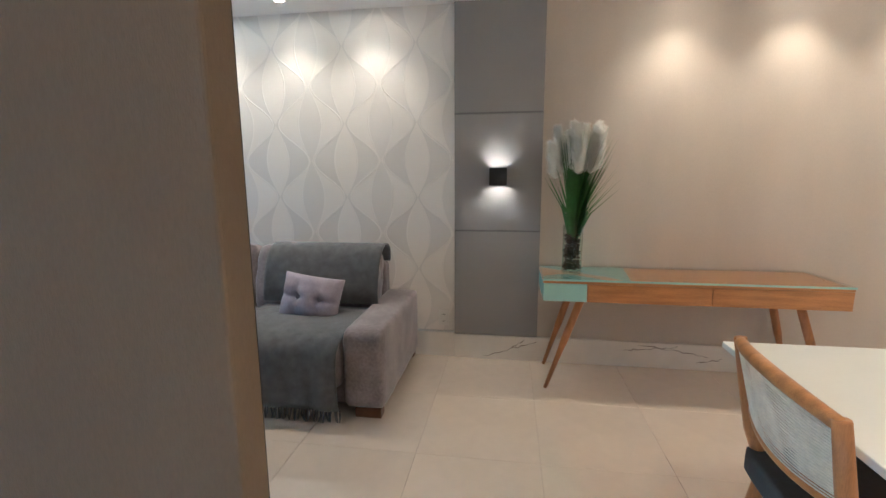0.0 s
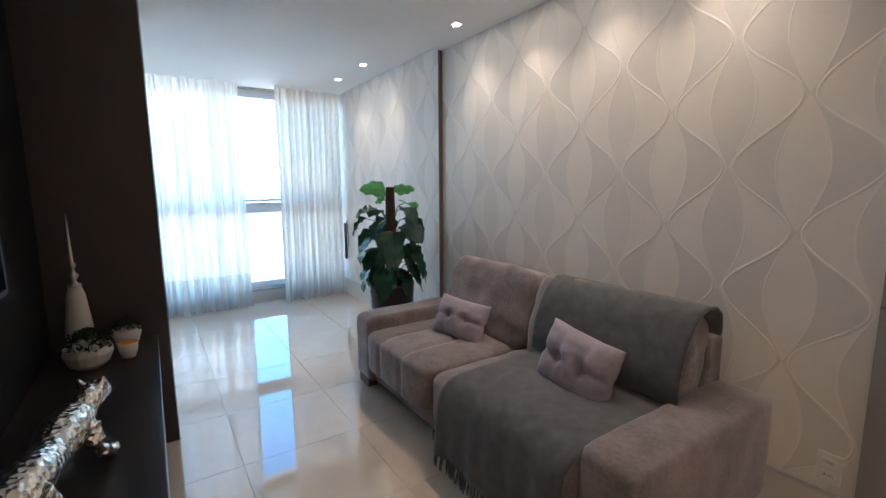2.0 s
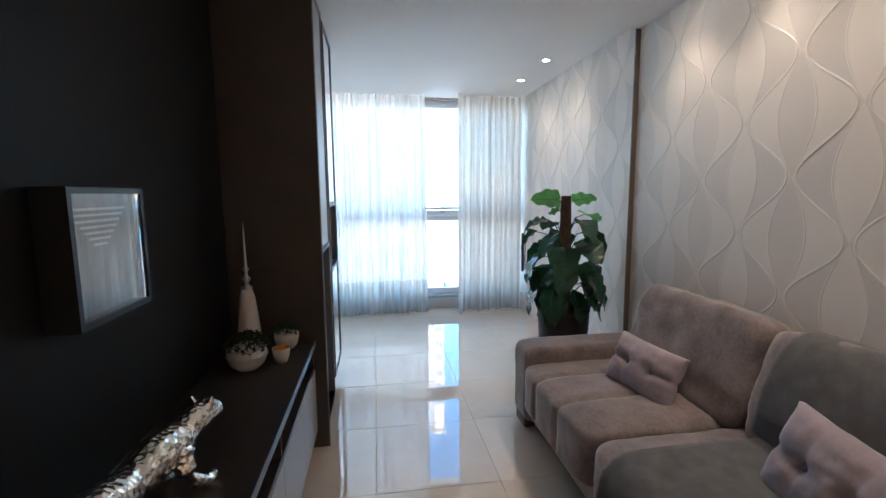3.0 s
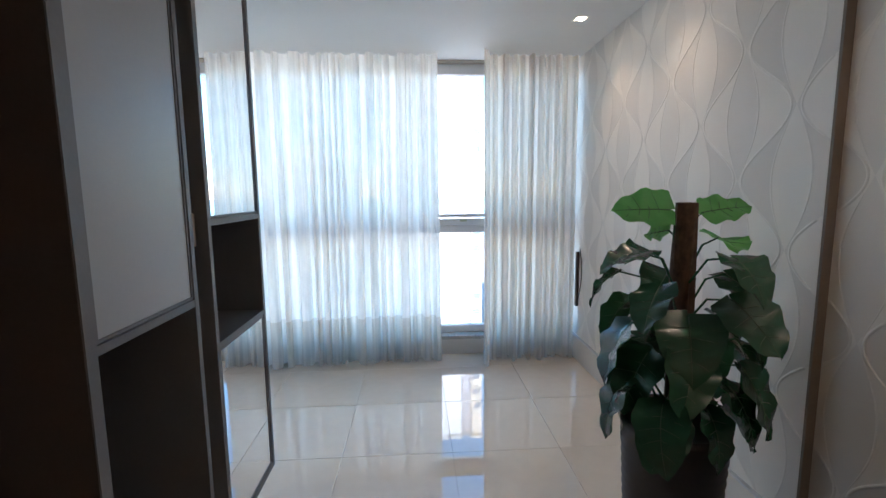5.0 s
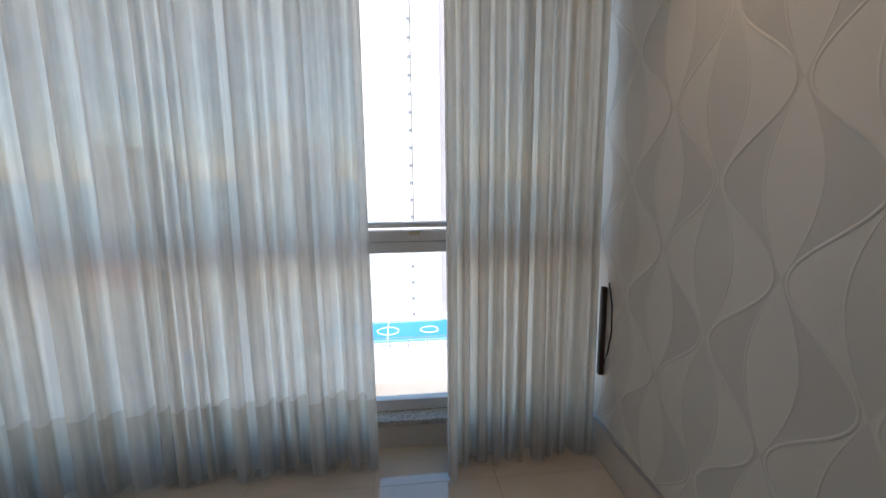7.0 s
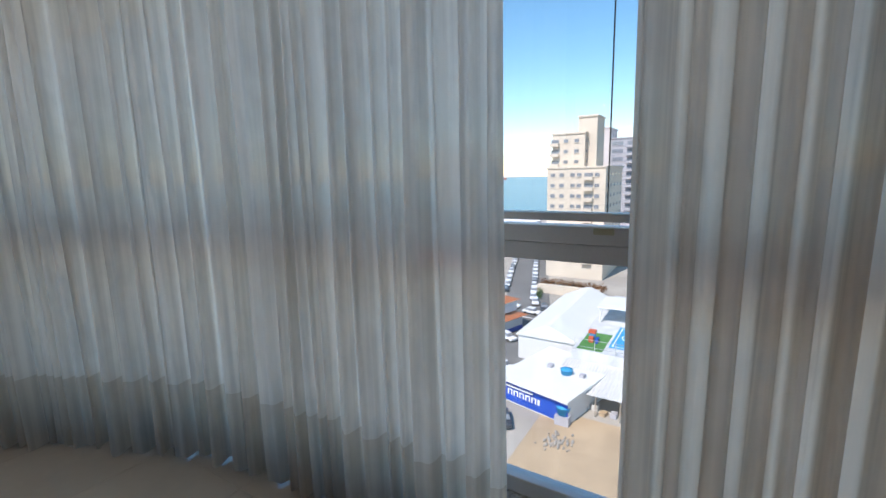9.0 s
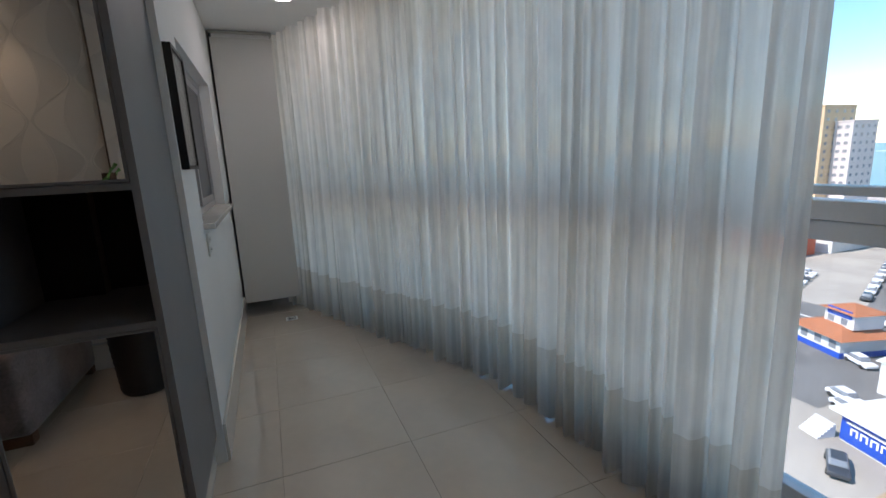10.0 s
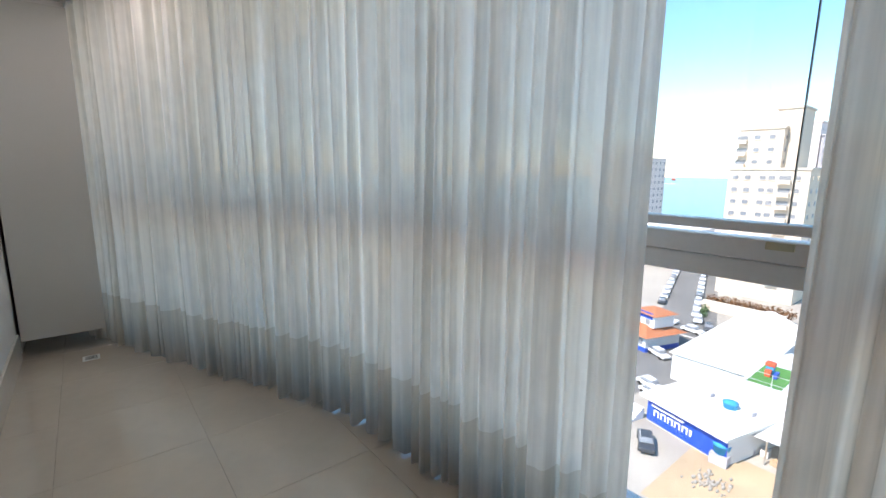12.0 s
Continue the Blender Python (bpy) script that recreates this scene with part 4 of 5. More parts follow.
def panther():
    """A prowling cat in hammered silver, one body."""
    bm = bmesh.new()

    def limb(pts, rad):
        tube(pts, rad, 14, bm)

    limb([(-0.02, 0, 0.10), (-0.10, 0, 0.125), (-0.20, 0.005, 0.130), (-0.32, 0, 0.120), (-0.42, -0.004, 0.130), (-0.50, 0, 0.135), (-0.56, 0.01, 0.13)], [0.022, 0.048, 0.054, 0.046, 0.055, 0.050, 0.028])
    limb([(-0.52, 0.0, 0.14), (-0.58, 0.01, 0.155), (-0.635, 0.015, 0.160), (-0.675, 0.02, 0.148), (-0.695, 0.022, 0.142)], [0.032, 0.036, 0.037, 0.026, 0.014])
    for sg in (-1, 1):
        limb([(-0.620, 0.012 + sg * 0.026, 0.185), (-0.622, 0.012 + sg * 0.030, 0.206)], [0.014, 0.004])
    limb([(-0.47, 0.035, 0.12), (-0.455, 0.055, 0.08), (-0.475, 0.062, 0.045), (-0.52, 0.066, 0.016), (-0.56, 0.068, 0.013)], [0.034, 0.026, 0.020, 0.016, 0.017])
    limb([(-0.49, -0.03, 0.12), (-0.47, -0.045, 0.07), (-0.50, -0.05, 0.03), (-0.545, -0.052, 0.013)], [0.032, 0.024, 0.017, 0.016])
    limb([(-0.12, 0.035, 0.12), (-0.13, 0.06, 0.08), (-0.09, 0.066, 0.045), (-0.13, 0.072, 0.018), (-0.20, 0.075, 0.013)], [0.046, 0.036, 0.024, 0.017, 0.016])
    limb([(-0.10, -0.03, 0.12), (-0.06, -0.045, 0.07), (-0.02, -0.05, 0.035), (-0.07, -0.052, 0.013)], [0.044, 0.034, 0.020, 0.016])
    limb([(-0.01, 0, 0.11), (0.06, 0.005, 0.085), (0.12, 0.02, 0.045), (0.18, 0.04, 0.035), (0.22, 0.07, 0.045)], [0.022, 0.014, 0.012, 0.011, 0.008])
    ob = part("panther_sculpture", bm, silver, smooth=True)
    rm = ob.modifiers.new("skin", "REMESH")
    rm.mode, rm.voxel_size, rm.use_smooth_shade = "VOXEL", 0.005, True
    nt = silver.node_tree
    vo, bp, tc = nt.nodes.new("ShaderNodeTexVoronoi"), nt.nodes.new("ShaderNodeBump"), nt.nodes.new("ShaderNodeTexCoord")
    vo.inputs["Scale"].default_value = 62.0
    bp.inputs["Strength"].default_value, bp.inputs["Distance"].default_value = 0.8, 0.006
    nt.links.new(tc.outputs["Object"], vo.inputs[0])
    nt.links.new(vo.outputs["Distance"], bp.inputs["Height"])
    nt.links.new(bp.outputs[0], nt.nodes["Principled BSDF"].inputs["Normal"])
    ob.matrix_basis = pose(-0.655, -2.405, TOP - 0.001, 0, 0, -12) @ Matrix.Diagonal((0.88, 1.0, 1.02, 1))
    tagged(ob, "prowling panther sculpture in hammered silver on the dark sideboard", "sculpture")


panther()


def spire_vase():
    ob = thing("spire_vase", "white conical vase with a tall silver spire lid", "vase", (-2.15, -2.41, TOP))
    part("body", lathe([(0.0, 0.0), (0.056, 0.0), (0.060, 0.006), (0.050, 0.14), (0.036, 0.275), (0.024, 0.318), (0.0, 0.32)], 32), ceramic, ob, smooth=True)
    part("spire", lathe([(0.026, 0.318), (0.028, 0.326), (0.012, 0.336), (0.010, 0.350), (0.022, 0.368), (0.010, 0.384), (0.008, 0.400), (0.016, 0.415), (0.008, 0.430), (0.006, 0.500), (0.003, 0.610), (0.0, 0.650)], 24), alu, ob, "turned silver spire", smooth=True)


spire_vase()


def bowl_plant(name, at, r, h, label, scallop, seed):
    ob = thing(name, label, "potted plant", at)
    bm = lathe([(0.0, 0.0), (r * 0.5, 0.0), (r * 0.82, h * 0.25), (r, h * 0.7), (r * 0.97, h), (r * 0.90, h), (r * 0.86, h * 0.8), (0.0, h * 0.78)], 40)
    if scallop:
        for v in bm.verts:
            a = math.atan2(v.co.y, v.co.x)
            k = 1 + 0.045 * abs(math.sin(a * 8 + v.co.z * 60)) * (v.co.z < h * 0.9)
            v.co.x *= k
            v.co.y *= k
    part("bowl", bm, ceramic, ob, smooth=not scallop)
    rng = random.Random(seed)
    bm = bmesh.new()
    for _ in range(520):
        a, el = rng.uniform(0, 6.28), rng.random() ** 0.6 * 1.5
        rr = r * rng.uniform(0.75, 1.28)
        c = Vector((rr * math.cos(el) * math.cos(a), rr * math.cos(el) * math.sin(a), h * 0.9 + rr * 0.78 * math.sin(el)))
        d, u = Vector((rng.gauss(0, 1), rng.gauss(0, 1), rng.gauss(0, 1))).normalized(), Vector((rng.gauss(0, 1), rng.gauss(0, 1), rng.gauss(0, 1))).normalized()
        s = r * 0.15
        bm.faces.new([bm.verts.new(v) for v in (c - d * s, c + u * s * 0.5, c + d * s, c - u * s * 0.5)])
    part("foliage", bm, herb, ob, "dense small dark leaves")


bowl_plant("bowl_plant", (-1.93, -2.365, TOP), 0.085, 0.095, "bushy small plant in a scalloped white bowl on the sideboard", True, 3)
bowl_plant("small_pot_plant", (-2.17, -2.24, TOP), 0.060, 0.085, "small bushy plant in a white pot on the sideboard", False, 6)


def candle_cup():
    ob = thing("candle_cup", "small white cup with a gilded inside on the sideboard", "candle holder", (-1.985, -2.23, TOP))
    part("cup", lathe([(0.0, 0.0), (0.026, 0.0), (0.036, 0.03), (0.041, 0.068), (0.038, 0.068)], 28), ceramic, ob, smooth=True)
    part("gilding", lathe([(0.038, 0.068), (0.033, 0.03), (0.022, 0.008), (0.0, 0.006)], 28), gold, ob, "gold leaf lining", smooth=True)


candle_cup()


def framed_art(m, w, h, d, label, lines=True, frame_m=None, paper=None):
    ob = thing("framed_picture", label, "picture")
    f = 0.016
    bm = bmesh.new()
    for q in ((-w / 2, -d, -h / 2, -w / 2 + f, 0, h / 2), (w / 2 - f, -d, -h / 2, w / 2, 0, h / 2), (-w / 2 + f, -d, h / 2 - f, w / 2 - f, 0, h / 2), (-w / 2 + f, -d, -h / 2, w / 2 - f, 0, -h / 2 + f)):
        box(bm, *q)
    part("frame", bm, frame_m or black_metal, ob)
    part("sheet", slab(-w / 2 + f, -d * 0.55, -h / 2 + f, w / 2 - f, -0.001, h / 2 - f), paper or print_m, ob, "grey print")
    if lines:
        for k in range(7):
            x, zt = w * (0.37 - 0.047 * k), h * (0.34 - 0.045 * k)
            part("print_line", slab(-x, -d * 0.55 - 0.002, zt - 0.003, x, -d * 0.55 - 0.0005, zt + 0.003), line_m, ob)
    g = part("glass", slab(-w / 2 + f, -d + 0.004, -h / 2 + f, w / 2 - f, -d + 0.007, h / 2 - f), pic_glass, ob, "picture glass")
    ob.matrix_basis = m


framed_art(pose(-1.181, -2.533, 1.245, 0, 0, 180.7), 0.338, 0.338, 0.075, "square deep black frame with a print of shrinking pale lines")


# ---- tall units with mirrors ----
def niche_unit(name, label, x0, x1, y0, y1, z_bot, doors, niches, z_top):
    """A frame of boards; doors are (z0, z1, material, label), niches stay open."""
    ob = thing(name, label, "cabinet")
    t = 0.022
    part("side", slab(x0, y0, z_bot, x0 + t, y1, z_top), unit_grey, ob)
    part("side", slab(x1 - t, y0, z_bot, x1, y1, z_top), unit_grey, ob)
    part("back", slab(x0 + t, y0, z_bot, x1 - t, y0 + 0.012, z_top), black_wall, ob)
    zs = sorted({z_bot + t / 2, z_top - t / 2} | {z for n in niches for z in n})
    for z in zs:
        part("shelf", slab(x0 + t, y0 + 0.012, z - t / 2, x1 - t, y1 - 0.001, z + t / 2), unit_grey, ob)
    for z0, z1, m, lb in doors:
        a, b, c, d = x0 + t + 0.003, x1 - t - 0.003, z0 + t / 2 + 0.003, z1 - t / 2 - 0.003
        door = part("door", slab(a + 0.008, y1 - 0.024, c + 0.008, b - 0.008, y1 - 0.006, d - 0.008), m, ob, lb)
        fr = bmesh.new()
        for q in ((a, y1 - 0.026, c, a + 0.008, y1 - 0.003, d), (b - 0.008, y1 - 0.026, c, b, y1 - 0.003, d), (a + 0.008, y1 - 0.026, c, b - 0.008, y1 - 0.003, c + 0.008), (a + 0.008, y1 - 0.026, d - 0.008, b - 0.008, y1 - 0.003, d)):
            box(fr, *q)
        part("door_frame", fr, unit_grey, door, "slim metal door frame")
    return ob


niche_unit("tall_cabinet", "tall cabinet with a pale grey door above an open dark niche", -2.782, -2.315, -2.54, -2.072, 0.09, ((1.082, CEIL - 0.015, door_grey, "pale grey lacquered door"),), ((0.101, 1.082),), CEIL - 0.004)
panel2 = thing("cabinet_side_panel", "dark brown full height side panel of the tall cabinet", "cabinet panel")
part("board", slab(-2.313, -2.539, 0.0, -2.290, -2.066, CEIL - 0.003, bevel=0.001), dark_brown, panel2)
part("front_edge", slab(-2.313, -2.065, 0.0, -2.290, -2.061, CEIL - 0.003), unit_grey, panel2, "grey edge band")
niche_unit("mirror_cabinet", "tall grey cabinet with two mirror doors and an open niche", -3.378, -2.886, -2.63, -2.074, 0.15, ((1.322, CEIL - 0.015, mirror_m, "upper mirror door"), (0.161, 0.893, mirror_m, "lower mirror door")), ((0.893, 1.322),), CEIL - 0.004)
structure("pillar", slab(-2.884, -2.63, 0, -2.784, -2.14, CEIL), unit_grey, "grey clad pillar between the cabinets")
plate = thing("intercom_plate", "small beige box on the grey pillar", "wall box")
part("cover", slab(-2.878, -2.139, 1.245, -2.796, -2.11, 1.355, bevel=0.004), mat("beige_plastic", (0.55, 0.44, 0.36), 0.4, vary=0.03), plate)
structure("baseboard_pillar", slab(-2.884, -2.139, 0, -2.784, -2.128, 0.14), marble, "marble baseboard at the pillar")
tagged(part("unit_plinth", slab(-2.78, -2.53, 0.0, -2.32, -2.14, 0.088), black_metal), "recessed black plinth under the tall cabinet", "plinth")
tagged(part("unit_plinth", slab(-3.36, -2.62, 0.0, -2.90, -2.16, 0.148), marble), "recessed marble plinth under the mirror cabinet", "plinth")

# ---- balcony end ----
structure("baseboard_balcony", slab(-3.42, -4.84, 0.0, -3.406, -2.645, 0.19, bevel=0.002), marble, "marble baseboard along the balcony wall")
structure("sill_balcony", slab(-3.46, -4.40, 1.062, -3.235, -3.03, 1.092, bevel=0.004), marble, "pale stone window sill")


def sliding_window():
    ob = tagged(new("window_2"), "aluminium sliding window with dark glass in the balcony wall", "", "", "structure")
    x0, x1, y0, y1, z0, z1 = -3.34, -3.29, -4.40, -3.04, 1.093, 1.978
    bm = bmesh.new()
    for q in ((x0, y0, z0, x1, y0 + 0.035, z1), (x0, y1 - 0.035, z0, x1, y1, z1), (x0, y0 + 0.035, z0, x1, y1 - 0.035, z0 + 0.04), (x0, y0 + 0.035, z1 - 0.04, x1, y1 - 0.035, z1)):
        box(bm, *q)
    part("window_frame", bm, alu, ob)
    for k, (a, b) in enumerate(((y0 + 0.036, -3.70), (-3.76, y1 - 0.036))):
        xx = x0 + 0.004 + 0.022 * k
        bm = bmesh.new()
        for q in ((xx, a, z0 + 0.041, xx + 0.018, a + 0.045, z1 - 0.041), (xx, b - 0.045, z0 + 0.041, xx + 0.018, b, z1 - 0.041), (xx, a + 0.045, z0 + 0.041, xx + 0.018, b - 0.045, z0 + 0.085), (xx, a + 0.045, z1 - 0.085, xx + 0.018, b - 0.045, z1 - 0.041)):
            box(bm, *q)
        s = part("sash", bm, alu, ob)
        part("pane", slab(xx + 0.006, a + 0.046, z0 + 0.086, xx + 0.011, b - 0.046, z1 - 0.086), frost_m, s, "dark glass pane")


sliding_window()
# no real lining: a dark sheet stands in for the unlit room here
structure("dark_backing_sheet", slab(-3.205, -5.33, 0, -3.17, -2.65, CEIL), dark_brown, "dark sheet added behind the window in place of the unlit room")
framed_art(pose(-3.406, -2.81, 1.615, 0, 0, -90), 0.30, 0.50, 0.03, "slim black framed picture on the white balcony wall", False, black_metal, mat("pale_print", (0.5, 0.5, 0.48), 0.6, vary=0.1))


def balcony_cabinet():
    ob = thing("balcony_cabinet", "tall white lacquered cabinet hung at the balcony end", "cabinet")
    part("body", slab(-3.895, -5.32, 0.128, -3.44, -4.872, 2.47), white_paint, ob)
    part("door", slab(-3.905, -4.870, 0.130, -3.425, -4.850, 2.435, bevel=0.002), mat("warm_white_lacquer", (0.66, 0.645, 0.61), 0.35, vary=0.02, scale=2), ob, "flush handleless door")
    part("top_board", slab(-3.91, -5.32, 2.4705, -3.415, -4.855, 2.488), mat("cream_board", (0.5, 0.48, 0.44), 0.5, vary=0.03), ob)
    part("filler", slab(-3.437, -5.32, 0.128, -3.421, -4.88, 2.47), black_metal, ob, "dark shadow gap filler")


balcony_cabinet()
drain = thing("floor_drain", "small white square floor drain on the balcony tiles", "drain", (-3.80, -4.59, 0.0))
part("grate", slab(-0.05, -0.05, 0.0005, 0.05, 0.05, 0.004, bevel=0.001), plastic, drain)
for i in range(5):
    part("slot", slab(-0.035, -0.034 + 0.016 * i, 0.0042, 0.035, -0.028 + 0.016 * i, 0.0050), black_metal, drain)
cov = thing("pipe_cover", "slim dark upright cover with a loose cable at the wall corner", "pipe cover")
part("cover", slab(-4.965, -0.062, 0.46, -4.935, -0.037, 0.92, bevel=0.004), dark_brown, cov)
part("cable", tube([(-4.91, -0.045, 0.95), (-4.87, -0.046, 0.85), (-4.86, -0.046, 0.72), (-4.89, -0.045, 0.60), (-4.93, -0.044, 0.52)], 0.004, 6), black_metal, cov, "loose dark cable")

# curtain pocket and lintel over the glass
structure("lintel", slab(-5.42, -3.0, 2.485, -5.14, -0.036, CEIL + 0.06), mat("beige_lintel", (0.45, 0.38, 0.30), 0.7, vary=0.2, scale=20, stretch=(1, 8, 30)), "beige lintel over the window front")
latch = thing("window_latch", "small cream latch on the window rail", "latch")
part("body", slab(-5.222, -1.005, 1.168, -5.210, -0.945, 1.188, bevel=0.002), mat("cream_plastic", (0.62, 0.60, 0.45), 0.4, vary=0.02), latch)
part("joint_rod", slab(WX - 0.005, -0.9765, 1.233, WX + 0.005, -0.9735, 2.399), black_metal, latch, "dark glass joint")

# ---- the town outside ----
G = -30.0
asphalt = mat("asphalt", (0.15, 0.148, 0.145), 0.9, vary=0.25, scale=0.15, fine=3, bump=0.2)
concrete = mat("pale_concrete", (0.36, 0.33, 0.29), 0.9, vary=0.2, scale=0.12, fine=2.5)
dirt = mat("tan_yard", (0.42, 0.31, 0.20), 0.95, vary=0.2, scale=0.25, fine=3)
sea_m = mat("sea_water", (0.02, 0.15, 0.21), 0.25, vary=0.2, scale=0.004, fine=0.05)
roof_white = mat("white_metal_roof", (0.66, 0.66, 0.63), 0.5, vary=0.08, scale=0.3, fine=2)
plaster_w = mat("white_plaster", (0.62, 0.62, 0.62), 0.8, vary=0.08, scale=0.2, fine=2)
plaster_cream = mat("cream_plaster", (0.60, 0.52, 0.43), 0.8, vary=0.08, scale=0.2, fine=2)
plaster_pink = mat("pinkish_plaster", (0.62, 0.55, 0.53), 0.8, vary=0.06, scale=0.2, fine=2)
plaster_grey = mat("grey_plaster", (0.38, 0.37, 0.40), 0.8, vary=0.08, scale=0.2, fine=2)
plaster_ochre = mat("ochre_plaster", (0.58, 0.42, 0.26), 0.8, vary=0.08, scale=0.2, fine=2)
stained = mat("weather_stained_wall", (0.40, 0.41, 0.42), 0.85, scale=0.9, fine=5, second=(0.66, 0.67, 0.68), stretch=(1, 1, 0.3))
blue_paint = mat("blue_paint", (0.01, 0.07, 0.42), 0.5, vary=0.1, scale=0.5)
court_blue = mat("court_blue", (0.02, 0.28, 0.52), 0.7, vary=0.08, scale=0.4)
pool_m = mat("pool_water", (0.05, 0.32, 0.52), 0.1, vary=0.1, scale=0.4)
line_white = mat("line_paint", (0.8, 0.8, 0.8), 0.6, vary=0.03)
terracotta = mat("terracotta_roof", (0.36, 0.13, 0.06), 0.85, vary=0.2, scale=1.5, fine=9)
red_paint = mat("orange_red_paint", (0.50, 0.09, 0.04), 0.6, vary=0.1, scale=1)
green_turf = mat("green_turf", (0.06, 0.20, 0.05), 0.9, vary=0.2, scale=1)
far_glass = mat("dark_window_glass", (0.20, 0.22, 0.25), 0.15, vary=0.2, scale=0.5)
car_white = mat("white_car_paint", (0.72, 0.73, 0.75), 0.2, vary=0.02)
car_dark = mat("dark_car_paint", (0.05, 0.055, 0.065), 0.2, vary=0.05)
tyre_m = mat("tyre_rubber", (0.02, 0.02, 0.02), 0.8, vary=0.1)
bush_m = mat("reddish_hedge", (0.16, 0.075, 0.03), 0.9, vary=0.4, scale=2)
tree_m = mat("street_tree_leaf", (0.045, 0.09, 0.03), 0.8, vary=0.4, scale=2)
corr = mat("corrugated_sheet", (0.55, 0.54, 0.52), 0.55, vary=0.12, scale=0.4, fine=3)

structure("ground", slab(-4600, -4600, G - 2, 1500, 4600, G), concrete, "pale concrete and dry ground of the town")
structure("water", slab(-4590, -4590, G + 0.01, -330, 4590, G + 0.06), sea_m, "turquoise sea to the horizon")
structure("road", placed(slab(-90, -5.5, 0.012, 60, 5.5, 0.03), pose(-125, -46, G, 0, 0, 19)), asphalt, "asphalt street lined with parked cars")
structure("road_cross", slab(-101, -160, G + 0.035, -93, -17.9, G + 0.05), asphalt, "asphalt cross street")
structure("pavement_lot", slab(-92.8, -60, G + 0.01, -62, -29, G + 0.02), asphalt, "dark asphalt car park")
structure("pavement_yard", slab(-58, -18.5, G + 0.01, -44, 14, G + 0.02), dirt, "tan dirt yard")
structure("kerb", slab(-93.0, -60, G + 0.02, -92.8, -29, G + 0.16), plaster_w, "pale kerb")


def far_building(name, label, x0, x1, y0, y1, z1, wall, cols, rows, w, h, z0=G, z_first=None, gap=3.05, side=0, balconies=()):
    """A block seen from +x: walls, a roof slab with parapet, windows as parts on the +x face and the side that shows."""
    ob = thing(name, label, "building", ((x0 + x1) / 2, (y0 + y1) / 2, z0))
    ox, oy = ob.location.x, ob.location.y

    def add(nm, a, m, parent=ob, lb=""):
        return part(nm, slab(a[0] - ox, a[1] - oy, a[2] - z0, a[3] - ox, a[4] - oy, a[5] - z0), m, parent, lb)

    add("wall", (x0, y0, z0, x1, y1, z1), wall)
    add("roof", (x0 - 0.3, y0 - 0.3, z1 + 0.002, x1 + 0.3, y1 + 0.3, z1 + 0.5), wall)
    zf = z_first if z_first is not None else z1 - gap * rows + 0.6
    for r in range(rows):
        z = zf + gap * r
        for c in cols:
            y = y0 + c * (y1 - y0)
            if c in balconies:
                b = add("balcony", (x1 + 0.002, y - w, z - 1.0, x1 + 1.3, y + w, z - 0.05), wall)
                add("opening", (x1 + 0.004, y - w * 0.9, z, x1 + 0.06, y + w * 0.9, z + h), far_glass, b)
            else:
                q = add("window", (x1 + 0.002, y - w / 2, z, x1 + 0.05, y + w / 2, z + h), far_glass)
                add("window_sill", (x1 + 0.002, y - w / 2 - 0.1, z - 0.16, x1 + 0.18, y + w / 2 + 0.1, z - 0.002), wall, q)
        for c in range(side):
            x = x0 + (c + 0.5) / side * (x1 - x0)
            add("window", (x - w / 2, y1 + 0.002, z, x + w / 2, y1 + 0.05, z + h), far_glass)
    return ob


far_building("apartment_tower", "tall white apartment tower with a column of small windows", -98, -83, -7.6, 6.9, 46, plaster_w, (0.635,), 22, 0.55, 0.6, z_first=-24.6, gap=3.05)
far_building("tower_recess", "grey recessed bay of the apartment tower", -98, -84.0, 7.0, 8.8, 46, plaster_grey, (), 0, 1, 1)
far_building("tower_bay", "beige window bay of the apartment tower", -98, -83.2, 8.9, 10.9, 46, plaster_cream, (0.5,), 22, 1.5, 1.15, z_first=-24.6, gap=3.05)
far_building("cream_block", "cream apartment block with a roof terrace", -160, -135, -44.5, -27.6, 2.6, plaster_cream, (0.10, 0.26, 0.45, 0.56, 0.72, 0.86), 9, 1.35, 1.05, balconies=(0.72,), side=5)
far_building("cream_block_upper", "set back cream upper storeys with balconies", -156, -138, -44.0, -34.4, 12.6, plaster_cream, (0.08, 0.42, 0.75), 3, 1.3, 1.0, z0=3.12, balconies=(0.08,), side=4)
far_building("stair_core", "tall cream stair core", -150, -140.5, -37.0, -31.6, 17.4, plaster_cream, (), 0, 1, 1, z0=3.12)
# one tower in two blocks: sunlit side coloured pink, shaded side coloured grey
far_building("tower_sunlit_side", "sunlit side of the far tower, coloured pinkish, with small windows", -205, -190, -43.6, -38.0, 18.2, plaster_pink, (0.5,), 14, 0.8, 0.9, side=3)
far_building("tower_shaded_side", "shaded side of the far tower, coloured grey, with stacked balconies", -206, -191, -37.8, -27.2, 14.0, plaster_grey, (0.16, 0.36, 0.76), 13, 1.9, 1.5, balconies=(0.76,), side=4)
far_building("ochre_block", "ochre apartment block by the sea", -225, -205, -128, -109.6, 14.4, plaster_ochre, (0.3, 0.5, 0.7, 0.9), 9, 1.6, 1.2, side=4)
far_building("ochre_block_wing", "pale wing of the ochre block", -228, -212, -109.4, -103.4, 8.2, plaster_pink, (0.3, 0.7), 8, 1.4, 1.2, side=4)
far_building("orange_store", "low orange red store building", -146, -134, -92, -76, -23.5, red_paint, (0.2, 0.5, 0.8), 1, 3.0, 2.0, z_first=-28.5)
far_building("long_warehouse", "long pale grey warehouse", -215, -150, -100, -74, -22.0, plaster_w, (0.3, 0.6), 1, 3.0, 1.5, z_first=-27.0)
